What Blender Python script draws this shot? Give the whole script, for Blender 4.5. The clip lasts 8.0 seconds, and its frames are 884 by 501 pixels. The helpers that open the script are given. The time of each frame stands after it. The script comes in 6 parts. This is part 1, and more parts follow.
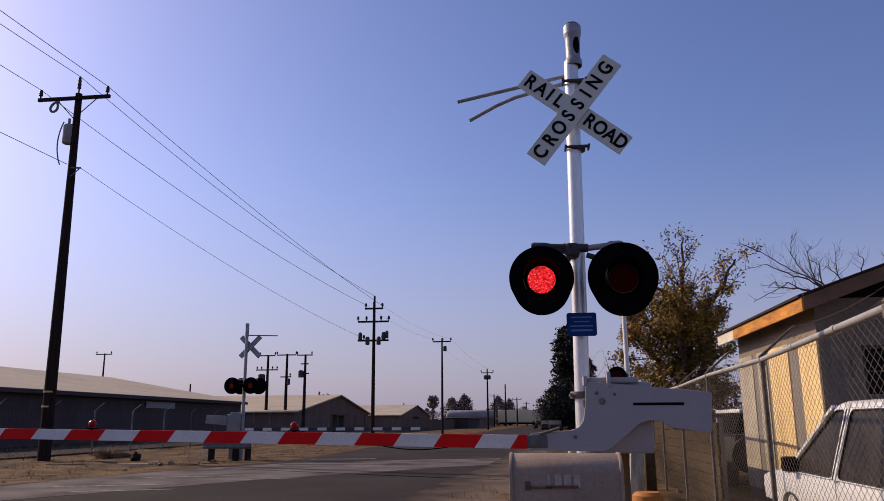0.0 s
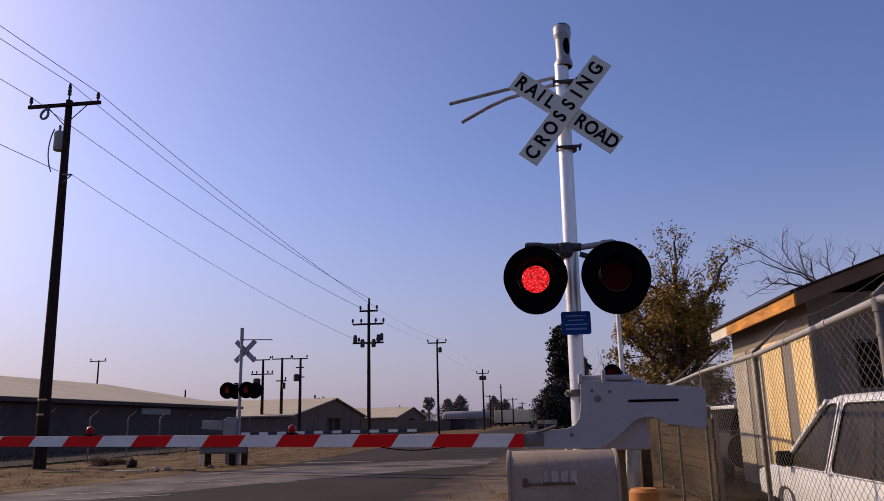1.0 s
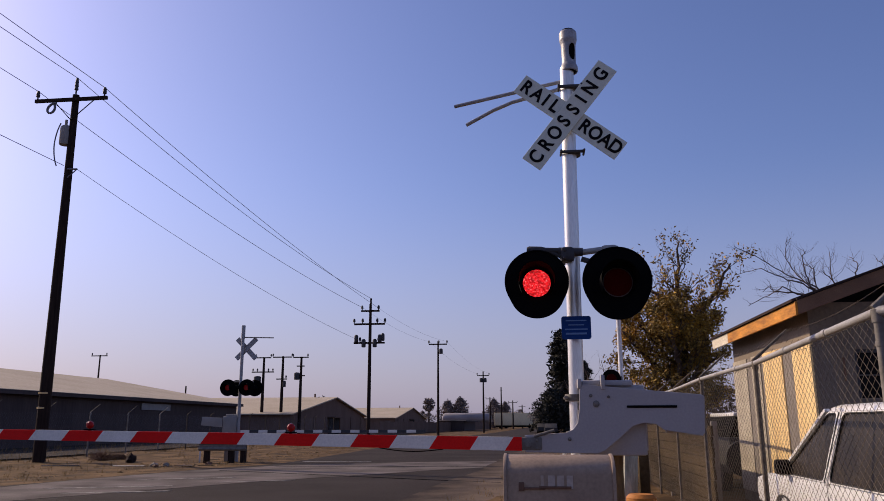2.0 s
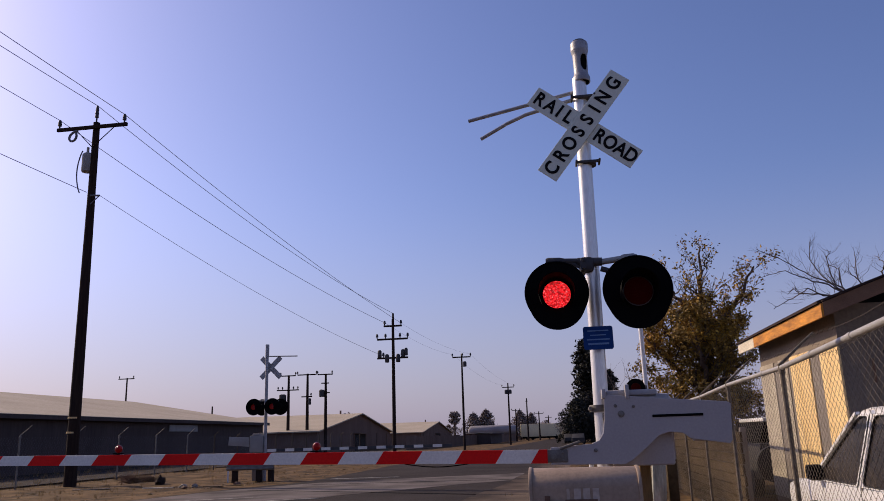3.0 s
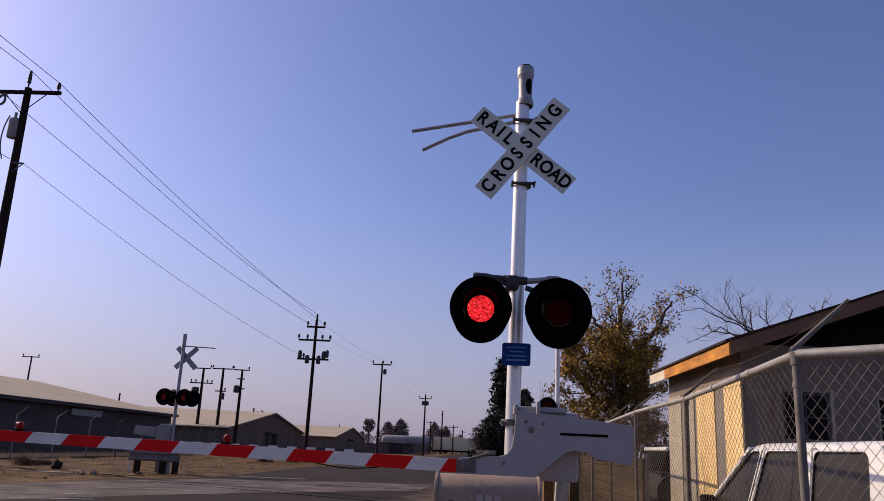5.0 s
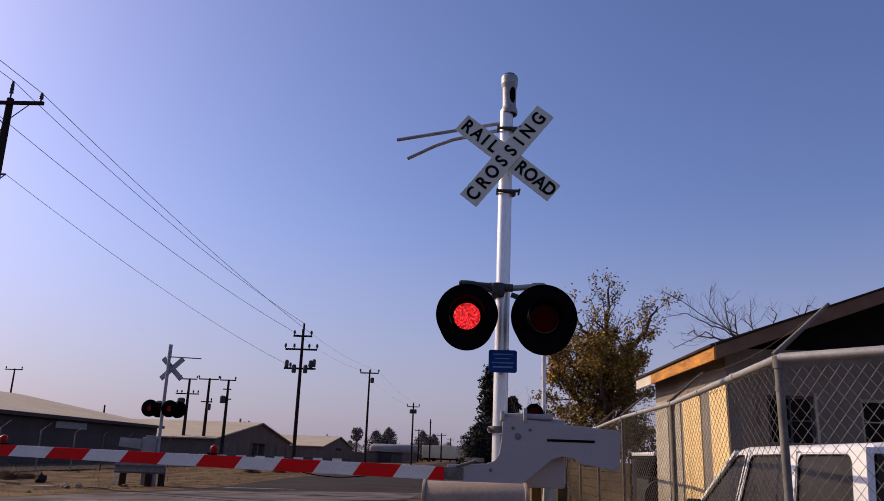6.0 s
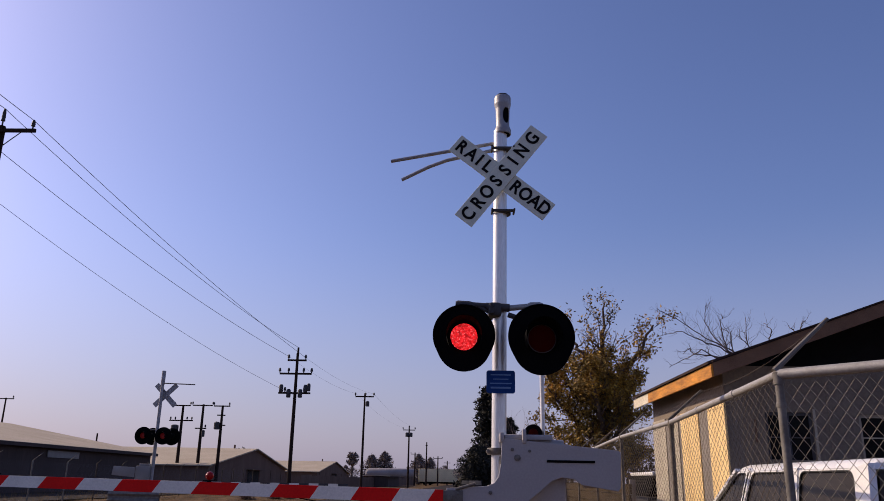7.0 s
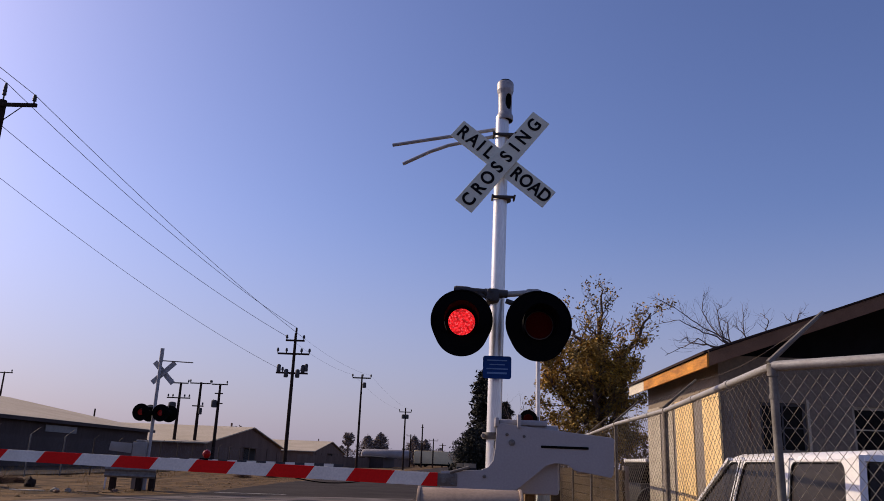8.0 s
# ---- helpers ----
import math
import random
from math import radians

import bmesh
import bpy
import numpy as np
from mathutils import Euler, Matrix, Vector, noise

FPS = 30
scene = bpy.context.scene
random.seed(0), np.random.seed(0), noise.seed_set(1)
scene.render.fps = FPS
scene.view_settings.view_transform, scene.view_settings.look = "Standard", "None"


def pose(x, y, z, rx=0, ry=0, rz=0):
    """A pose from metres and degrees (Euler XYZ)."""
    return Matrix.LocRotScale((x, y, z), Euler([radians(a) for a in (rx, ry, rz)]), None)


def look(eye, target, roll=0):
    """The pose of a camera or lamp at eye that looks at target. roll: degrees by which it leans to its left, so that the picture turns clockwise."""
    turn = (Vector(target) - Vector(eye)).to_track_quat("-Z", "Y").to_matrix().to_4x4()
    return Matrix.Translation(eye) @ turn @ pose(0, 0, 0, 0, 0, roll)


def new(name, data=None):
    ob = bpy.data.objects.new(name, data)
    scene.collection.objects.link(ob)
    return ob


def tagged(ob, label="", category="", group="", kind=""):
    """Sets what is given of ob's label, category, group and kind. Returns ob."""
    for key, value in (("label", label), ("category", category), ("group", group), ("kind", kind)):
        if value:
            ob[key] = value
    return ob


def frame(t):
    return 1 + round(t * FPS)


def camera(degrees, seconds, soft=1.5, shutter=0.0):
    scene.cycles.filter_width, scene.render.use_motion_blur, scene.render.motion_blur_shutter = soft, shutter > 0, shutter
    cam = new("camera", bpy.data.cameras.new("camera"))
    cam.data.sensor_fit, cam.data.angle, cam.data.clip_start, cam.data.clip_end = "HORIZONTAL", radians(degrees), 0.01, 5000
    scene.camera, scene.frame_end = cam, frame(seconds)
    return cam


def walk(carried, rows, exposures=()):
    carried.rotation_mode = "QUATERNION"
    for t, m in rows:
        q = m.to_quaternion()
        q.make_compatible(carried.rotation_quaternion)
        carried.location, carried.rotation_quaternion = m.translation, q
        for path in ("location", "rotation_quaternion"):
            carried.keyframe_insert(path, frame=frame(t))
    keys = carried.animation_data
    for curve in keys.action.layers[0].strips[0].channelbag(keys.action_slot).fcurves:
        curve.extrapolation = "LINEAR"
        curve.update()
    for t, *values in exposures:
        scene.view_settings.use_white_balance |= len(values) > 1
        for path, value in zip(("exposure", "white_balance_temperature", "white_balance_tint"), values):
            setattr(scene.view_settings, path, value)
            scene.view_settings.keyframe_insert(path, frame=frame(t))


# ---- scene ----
cam = camera(60.0, 8.0, soft=0.85)
PATH = [
    (0, (0.000, 0.000, 1.501), (-1.190, 9.692, 3.671), -0.3),
    (0.5, (-0.003, -0.043, 1.473), (-1.174, 9.643, 3.673), -0.6),
    (1, (-0.002, -0.042, 1.492), (-1.107, 9.655, 3.677), -1.3),
    (1.5, (0.000, -0.044, 1.489), (-1.146, 9.648, 3.676), -0.5),
    (1.7, (0.003, -0.049, 1.491), (-1.147, 9.646, 3.654), -0.1),
    (2.8, (0.022, -0.076, 1.505), (-1.111, 9.570, 3.887), -0.4),
    (3, (0.025, -0.081, 1.507), (-1.371, 9.534, 3.876), -1.75),
    (3.5, (0.061, -0.146, 1.490), (-0.714, 9.482, 4.080), -1.5),
    (4, (0.042, -0.091, 1.519), (-1.057, 9.524, 4.036), -0.6),
    (4.5, (0.038, -0.179, 1.469), (-0.703, 9.482, 3.938), 2.8),
    (4.7, (0.040, -0.183, 1.468), (-0.574, 9.479, 3.973), 2.8),
    (5.8, (0.049, -0.206, 1.466), (-0.307, 9.487, 3.899), 2.8),
    (6, (0.051, -0.210, 1.465), (-0.288, 9.441, 4.061), 1.95),
    (6.5, (0.034, -0.177, 1.462), (-0.419, 9.426, 4.214), 0.9),
    (7, (0.031, -0.184, 1.462), (-0.228, 9.389, 4.332), 1.0),
    (7.5, (0.032, -0.191, 1.455), (-0.242, 9.399, 4.279), 2.05),
    (8, (0.034, -0.209, 1.469), (-0.217, 9.427, 4.133), 2.2),
]
walk(cam, [(t, look(e, g, r)) for t, e, g, r in PATH], [(0.0, 0.0), (8.0, 0.0)])

# ---- light ----
SUN = Vector((-0.78, 0.33, 0.52)).normalized()
sun = new("sun", bpy.data.lights.new("sun", "SUN"))
sun.data.energy, sun.data.angle, sun.data.color = 4.0, radians(0.6), (1.0, 0.78, 0.54)
sun.matrix_world = look(SUN * 60, (0, 0, 0))
world = bpy.data.worlds.new("sky")
scene.world = world
world.use_nodes = True
wt = world.node_tree
sky = wt.nodes.new("ShaderNodeTexSky")
sky.sky_type, sky.sun_disc = "NISHITA", False
sky.sun_elevation = math.asin(SUN.z)
sky.sun_rotation = math.atan2(SUN.x, SUN.y)
sky.air_density, sky.dust_density, sky.ozone_density = 1.1, 1.75, 3.9
tint = wt.nodes.new("ShaderNodeMix")
tint.data_type, tint.blend_type = "RGBA", "MULTIPLY"
tint.inputs["Factor"].default_value = 1.0
tint.inputs["B"].default_value = (1.005, 0.868, 1.085, 1)
deep = wt.nodes.new("ShaderNodeGamma")
deep.inputs["Gamma"].default_value = 1.09
wt.links.new(sky.outputs[0], deep.inputs["Color"])
wt.links.new(deep.outputs[0], tint.inputs["A"])
# lavender haze that thickens towards the horizon
way = wt.nodes.new("ShaderNodeTexCoord")
split = wt.nodes.new("ShaderNodeSeparateXYZ")
wt.links.new(way.outputs["Generated"], split.inputs[0])
thick = wt.nodes.new("ShaderNodeMapRange")
thick.interpolation_type = "SMOOTHSTEP"
thick.inputs["From Min"].default_value, thick.inputs["From Max"].default_value = -0.02, 0.33
thick.inputs["To Min"].default_value, thick.inputs["To Max"].default_value = 0.70, 0.0
wt.links.new(split.outputs["Z"], thick.inputs["Value"])
haze = wt.nodes.new("ShaderNodeMix")
haze.data_type = "RGBA"
haze.inputs["B"].default_value = (3.78, 3.51, 4.93, 1)
wt.links.new(thick.outputs[0], haze.inputs["Factor"])
wt.links.new(tint.outputs["Result"], haze.inputs["A"])
wt.links.new(haze.outputs["Result"], wt.nodes["Background"].inputs[0])
wt.nodes["Background"].inputs[1].default_value = 0.104


# ---- materials ----
def mat(name, base, rough=0.7, metal=0.0, second=None, scale=4.0, fine=60.0, amount=0.5, bump=0.15, island=0.0, stretch=(1, 1, 1), spec=0.5):
    """Two-scale noise between base and second, with fine grain and relief. island: how far separate pieces differ."""
    m = bpy.data.materials.new(name)
    m.use_nodes = True
    nt = m.node_tree
    b = nt.nodes["Principled BSDF"]
    b.inputs["Metallic"].default_value = metal
    b.inputs["Specular IOR Level"].default_value = spec
    co = nt.nodes.new("ShaderNodeTexCoord")
    mp = nt.nodes.new("ShaderNodeMapping")
    mp.inputs["Scale"].default_value = stretch
    nt.links.new(co.outputs["Object"], mp.inputs[0])
    second = second or tuple(c * 0.6 for c in base)
    big = nt.nodes.new("ShaderNodeTexNoise")
    big.inputs["Scale"].default_value, big.inputs["Detail"].default_value = scale, 5
    small = nt.nodes.new("ShaderNodeTexNoise")
    small.inputs["Scale"].default_value, small.inputs["Detail"].default_value = fine, 3
    for n in (big, small):
        nt.links.new(mp.outputs[0], n.inputs["Vector"])
    ramp = nt.nodes.new("ShaderNodeMapRange")
    ramp.inputs["From Min"].default_value, ramp.inputs["From Max"].default_value = 0.35, 0.7
    ramp.inputs["To Max"].default_value = amount
    nt.links.new(big.outputs["Fac"], ramp.inputs["Value"])
    mix = nt.nodes.new("ShaderNodeMix")
    mix.data_type = "RGBA"
    mix.inputs["A"].default_value, mix.inputs["B"].default_value = (*base, 1), (*second, 1)
    nt.links.new(ramp.outputs[0], mix.inputs["Factor"])
    hsv = nt.nodes.new("ShaderNodeHueSaturation")
    val = nt.nodes.new("ShaderNodeMapRange")
    val.inputs["To Min"].default_value, val.inputs["To Max"].default_value = 1 - 0.5 * amount, 1 + 0.5 * amount
    nt.links.new(small.outputs["Fac"], val.inputs["Value"])
    last = val.outputs[0]
    if island:
        geo = nt.nodes.new("ShaderNodeNewGeometry")
        isl = nt.nodes.new("ShaderNodeMapRange")
        isl.inputs["To Min"].default_value, isl.inputs["To Max"].default_value = 1 - island, 1 + island
        nt.links.new(geo.outputs["Random Per Island"], isl.inputs["Value"])
        mul = nt.nodes.new("ShaderNodeMath")
        mul.operation = "MULTIPLY"
        nt.links.new(last, mul.inputs[0])
        nt.links.new(isl.outputs[0], mul.inputs[1])
        last = mul.outputs[0]
    nt.links.new(last, hsv.inputs["Value"])
    nt.links.new(mix.outputs["Result"], hsv.inputs["Color"])
    nt.links.new(hsv.outputs[0], b.inputs["Base Color"])
    rr = nt.nodes.new("ShaderNodeMapRange")
    rr.inputs["To Min"].default_value, rr.inputs["To Max"].default_value = max(0.03, rough - 0.12), min(1, rough + 0.12)
    nt.links.new(big.outputs["Fac"], rr.inputs["Value"])
    nt.links.new(rr.outputs[0], b.inputs["Roughness"])
    if bump:
        bp = nt.nodes.new("ShaderNodeBump")
        bp.inputs["Strength"].default_value, bp.inputs["Distance"].default_value = bump, 0.02
        nt.links.new(small.outputs["Fac"], bp.inputs["Height"])
        nt.links.new(bp.outputs[0], b.inputs["Normal"])
    return m


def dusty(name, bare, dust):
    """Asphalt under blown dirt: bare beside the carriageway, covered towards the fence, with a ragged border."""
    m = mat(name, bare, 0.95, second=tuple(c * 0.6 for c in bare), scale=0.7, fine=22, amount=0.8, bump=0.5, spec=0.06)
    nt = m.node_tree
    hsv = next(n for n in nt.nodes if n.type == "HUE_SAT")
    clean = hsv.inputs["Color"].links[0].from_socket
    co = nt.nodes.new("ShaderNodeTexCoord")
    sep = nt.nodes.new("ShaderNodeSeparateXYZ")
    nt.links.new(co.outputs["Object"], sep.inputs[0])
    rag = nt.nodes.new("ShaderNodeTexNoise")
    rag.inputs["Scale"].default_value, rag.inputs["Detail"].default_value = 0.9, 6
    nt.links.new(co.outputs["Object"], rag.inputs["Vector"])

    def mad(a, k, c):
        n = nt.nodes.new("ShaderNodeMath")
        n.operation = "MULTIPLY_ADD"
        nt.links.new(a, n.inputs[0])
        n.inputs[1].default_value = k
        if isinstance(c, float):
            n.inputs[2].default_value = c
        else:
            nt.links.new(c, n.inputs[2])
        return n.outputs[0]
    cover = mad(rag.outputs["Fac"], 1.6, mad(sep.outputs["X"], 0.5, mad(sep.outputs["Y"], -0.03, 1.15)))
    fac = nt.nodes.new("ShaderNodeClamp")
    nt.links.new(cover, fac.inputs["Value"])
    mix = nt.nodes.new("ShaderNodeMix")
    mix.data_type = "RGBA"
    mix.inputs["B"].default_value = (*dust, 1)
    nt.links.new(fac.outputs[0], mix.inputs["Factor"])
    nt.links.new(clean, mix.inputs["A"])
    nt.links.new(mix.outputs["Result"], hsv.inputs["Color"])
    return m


def glow(name, base, strength, rough=0.3):
    m = mat(name, base, rough, amount=0.2, bump=0.3, scale=30, fine=160)
    b = m.node_tree.nodes["Principled BSDF"]
    b.inputs["Emission Color"].default_value = (*base, 1)
    b.inputs["Emission Strength"].default_value = strength
    return m


ASPHALT = mat("asphalt", (0.039, 0.030, 0.0255), 0.92, second=(0.020, 0.0155, 0.013), scale=0.35, fine=40, amount=0.7, bump=0.4, spec=0.08)
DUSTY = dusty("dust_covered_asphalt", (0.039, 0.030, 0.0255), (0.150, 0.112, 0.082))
CONCRETE = mat("worn_concrete", (0.165, 0.140, 0.128), 0.92, second=(0.050, 0.041, 0.036), scale=0.6, fine=30, amount=0.9, bump=0.3, spec=0.08)
LINE = mat("road_paint", (0.34, 0.32, 0.29), 0.85, second=(0.07, 0.06, 0.055), scale=5, amount=0.8, spec=0.08)
DIRT = mat("dry_dirt", (0.165, 0.100, 0.043), 0.95, second=(0.022, 0.014, 0.007), scale=0.9, fine=7, amount=1.0, bump=0.8, spec=0.08)
GRASS = mat("dry_grass", (0.30, 0.19, 0.075), 0.95, second=(0.13, 0.085, 0.035), scale=2, amount=0.6, island=0.4, spec=0.08)
CLOD = mat("earth_clod", (0.24, 0.155, 0.075), 0.95, second=(0.07, 0.045, 0.022), scale=3, amount=0.9, island=0.6, bump=0.3, spec=0.08)
WHITE = mat("white_paint", (0.74, 0.75, 0.77), 0.45, second=(0.55, 0.55, 0.56), scale=3, amount=0.35, bump=0.05)
ALU = mat("aluminium_paint", (0.82, 0.81, 0.79), 0.34, metal=0.45, second=(0.60, 0.59, 0.58), scale=3, fine=45, amount=0.6, bump=0.06, stretch=(5, 5, 0.35))
RED = mat("red_sheeting", (0.74, 0.010, 0.009), 0.6, second=(0.60, 0.009, 0.008), scale=4, amount=0.35, bump=0.04, spec=0.12)
SHEET = mat("white_sheeting", (0.78, 0.74, 0.67), 0.5, second=(0.62, 0.58, 0.52), scale=5, amount=0.4, bump=0.03, spec=0.3)
SIGN = mat("sign_sheeting", (0.64, 0.67, 0.57), 0.5, second=(0.54, 0.57, 0.48), scale=6, amount=0.3, bump=0.03)
BLACK = mat("matt_black", (0.003, 0.003, 0.0035), 0.9, scale=8, amount=0.3, bump=0.05, spec=0.08)
INK = mat("black_letters", (0.007, 0.007, 0.008), 0.8, amount=0.2, bump=0, spec=0.1)
BLUE = mat("blue_sign", (0.005, 0.042, 0.19), 0.6, second=(0.004, 0.033, 0.15), scale=5, amount=0.3, bump=0.02, spec=0.15)
LIMED = mat("limed_board", (0.36, 0.37, 0.30), 0.9, second=(0.13, 0.13, 0.095), scale=5, fine=30, amount=0.9, bump=0.3, stretch=(3, 3, 0.5))
PALE = mat("pale_blue_print", (0.12, 0.23, 0.46), 0.5, amount=0.3, bump=0)
LIT = glow("lit_red_lens", (1.0, 0.014, 0.022), 1.5)
def speckle(m, low, high):
    """Cells of the light source: brighter and dimmer facets."""
    nt = m.node_tree
    co = nt.nodes.new("ShaderNodeTexCoord")
    vo = nt.nodes.new("ShaderNodeTexVoronoi")
    vo.inputs["Scale"].default_value = 58
    nt.links.new(co.outputs["Object"], vo.inputs["Vector"])
    mr = nt.nodes.new("ShaderNodeMapRange")
    mr.inputs["From Min"].default_value, mr.inputs["From Max"].default_value = 0.1, 0.75
    mr.inputs["To Min"].default_value, mr.inputs["To Max"].default_value = high, low
    nt.links.new(vo.outputs["Distance"], mr.inputs["Value"])
    b = nt.nodes["Principled BSDF"]
    nt.links.new(mr.outputs[0], b.inputs["Emission Strength"])
    swirl = nt.nodes.new("ShaderNodeTexNoise")
    swirl.inputs["Scale"].default_value, swirl.inputs["Detail"].default_value, swirl.inputs["Distortion"].default_value = 42, 2, 2.5
    nt.links.new(co.outputs["Object"], swirl.inputs["Vector"])
    fr = nt.nodes.new("ShaderNodeMapRange")
    fr.inputs["From Min"].default_value, fr.inputs["From Max"].default_value = 0.58, 0.68
    nt.links.new(swirl.outputs["Fac"], fr.inputs["Value"])
    hue = nt.nodes.new("ShaderNodeMix")
    hue.data_type = "RGBA"
    hue.inputs["A"].default_value, hue.inputs["B"].default_value = (1.0, 0.018, 0.024, 1), (1.0, 0.24, 0.26, 1)
    nt.links.new(fr.outputs[0], hue.inputs["Factor"])
    nt.links.new(hue.outputs["Result"], b.inputs["Emission Color"])


speckle(LIT, 0.30, 1.45)
LIT.node_tree.nodes["Principled BSDF"].inputs["Specular IOR Level"].default_value = 0.1
DIM = glow("unlit_red_lens", (0.024, 0.0009, 0.0008), 0.12, 0.75)
DIM.node_tree.nodes["Principled BSDF"].inputs["Specular IOR Level"].default_value = 0.05
DARKRIM = mat("dull_grey_rim", (0.06, 0.058, 0.062), 0.6, amount=0.3, bump=0.05, spec=0.2)
FARLENS = glow("dim_red_lens", (0.16, 0.004, 0.006), 0.14, 0.5)
TAIL = glow("small_red_lamp", (0.17, 0.002, 0.004), 0.14, 0.2)
TAIL.node_tree.nodes["Principled BSDF"].inputs["Specular IOR Level"].default_value = 0.2
GALV = mat("galvanised_steel", (0.19, 0.175, 0.155), 0.7, metal=0.1, second=(0.07, 0.06, 0.05), scale=8, amount=0.6, bump=0.1)
STEEL = mat("bright_steel", (0.55, 0.55, 0.56), 0.35, metal=0.7, second=(0.4, 0.4, 0.41), scale=6, amount=0.4, bump=0.05)
RUSTWIRE = mat("rusty_fence_wire", (0.085, 0.064, 0.045), 0.7, second=(0.045, 0.032, 0.022), scale=4, amount=0.6, bump=0, spec=0.2)
WORNPOST = mat("rust_streaked_post", (0.135, 0.112, 0.088), 0.75, metal=0.1, second=(0.060, 0.042, 0.028), scale=14, amount=0.9, bump=0.15)
DULLWIRE = mat("dull_fence_wire", (0.15, 0.125, 0.095), 0.65, metal=0.1, second=(0.08, 0.06, 0.042), scale=5, amount=0.6, bump=0, spec=0.3)
RAIL = mat("galvanised_rail", (0.38, 0.37, 0.35), 0.55, metal=0.3, second=(0.24, 0.22, 0.20), scale=6, amount=0.6, bump=0.08)
WIRE = mat("fence_wire", (0.22, 0.20, 0.165), 0.6, metal=0.2, second=(0.14, 0.11, 0.085), scale=5, amount=0.5, bump=0)
# Cable grey is lightened: sky scatter around thin wires is put into it.
CABLE = mat("sky_paled_cable", (0.13, 0.13, 0.15), 0.6, amount=0.3, bump=0)
LINEWIRE = mat("pale_line_wire", (0.19, 0.19, 0.22), 0.55, amount=0.3, bump=0)
PRINT = mat("worn_pale_print", (0.43, 0.37, 0.32), 0.7, second=(0.34, 0.27, 0.21), scale=30, amount=0.9, bump=0)
TANKPAINT = mat("dusty_tank_paint", (0.28, 0.255, 0.255), 0.6, second=(0.19, 0.175, 0.175), scale=0.5, amount=0.6, bump=0.05)
POLE = mat("creosoted_wood", (0.036, 0.023, 0.018), 0.9, second=(0.016, 0.011, 0.010), scale=2, fine=25, amount=0.8, bump=0.5, stretch=(6, 6, 0.5), spec=0.1)
TAN = mat("tan_mailbox_paint", (0.34, 0.255, 0.185), 0.55, second=(0.23, 0.17, 0.125), scale=5, amount=0.6, bump=0.03, spec=0.2)
RUST = mat("rusty_metal", (0.16, 0.085, 0.05), 0.8, second=(0.09, 0.05, 0.035), scale=12, amount=0.8)
PLY = mat("plywood", (0.78, 0.57, 0.27), 0.75, second=(0.60, 0.40, 0.17), scale=2.5, fine=30, amount=0.7, bump=0.15, stretch=(1, 1, 0.25))
LUMBER = mat("new_lumber", (0.60, 0.245, 0.014), 0.7, second=(0.24, 0.085, 0.008), scale=7, fine=40, amount=0.95, bump=0.15, stretch=(1, 0.2, 1))
OLDWOOD = mat("weathered_wood", (0.24, 0.21, 0.18), 0.9, second=(0.13, 0.11, 0.10), scale=4, fine=40, amount=0.7, bump=0.4, stretch=(4, 4, 0.4))
PALEWOOD = mat("pale_wood", (0.62, 0.56, 0.44), 0.8, second=(0.42, 0.36, 0.27), scale=4, fine=40, amount=0.6, bump=0.2, stretch=(1, 0.3, 1))
# Greyer and darker than the pale wood.
GREYBOARD = mat("grey_wall_board", (0.42, 0.37, 0.285), 0.85, second=(0.25, 0.215, 0.165), scale=4, fine=40, amount=0.7, bump=0.25, stretch=(1, 0.4, 1))
WALL = mat("grey_wall_paint", (0.215, 0.172, 0.130), 0.9, second=(0.125, 0.099, 0.075), scale=1.2, fine=25, amount=0.6, bump=0.25)
OLDPLY = mat("aged_brown_timber", (0.20, 0.12, 0.045), 0.85, second=(0.09, 0.055, 0.025), scale=4, fine=40, amount=0.8, bump=0.3, stretch=(4, 4, 0.4))
TRIM = mat("brown_trim", (0.19, 0.104, 0.058), 0.85, second=(0.115, 0.062, 0.036), scale=3, amount=0.6, bump=0.2)
SHINGLE = mat("roof_shingle", (0.050, 0.034, 0.030), 0.95, second=(0.028, 0.020, 0.018), scale=3, amount=0.7, bump=0.6, spec=0.08)
SOFFIT = mat("dark_soffit", (0.05, 0.045, 0.045), 0.95, amount=0.5)
CARWHITE = mat("car_paint_white", (0.80, 0.79, 0.77), 0.25, second=(0.64, 0.63, 0.62), scale=1.5, amount=0.3, bump=0.0)
RUBBER = mat("rubber", (0.02, 0.02, 0.02), 0.8, amount=0.3)
BARN = mat("barn_siding", (0.092, 0.070, 0.064), 0.9, second=(0.066, 0.050, 0.046), scale=0.4, fine=6, amount=0.6, bump=0.2, stretch=(1, 1, 0.15), spec=0.08)
# Paler brown than BARN: distance haze is mixed into the colour.
HAZESIDE = mat("hazed_brown_siding", (0.175, 0.118, 0.092), 0.9, second=(0.128, 0.087, 0.069), scale=0.4, fine=6, amount=0.6, bump=0.2, stretch=(1, 1, 0.15), spec=0.08)
BARNROOF = mat("barn_roof_metal", (0.45, 0.385, 0.295), 0.85, metal=0.0, second=(0.35, 0.30, 0.225), scale=0.25, fine=5, amount=0.6, bump=0.15, spec=0.08)
BOARD = mat("pale_sign_board", (0.30, 0.285, 0.27), 0.85, second=(0.2, 0.19, 0.18), scale=2, amount=0.5)
BARK = mat("bark", (0.10, 0.07, 0.05), 0.95, second=(0.05, 0.035, 0.03), scale=6, amount=0.8, bump=0.6)
TWIG = mat("bare_twig", (0.13, 0.10, 0.09), 0.95, second=(0.07, 0.055, 0.05), scale=6, amount=0.6, bump=0.3)
LEAF = mat("autumn_leaf", (0.40, 0.228, 0.028), 0.75, second=(0.075, 0.060, 0.013), scale=1.1, fine=8, amount=1.0, bump=0, island=0.6)
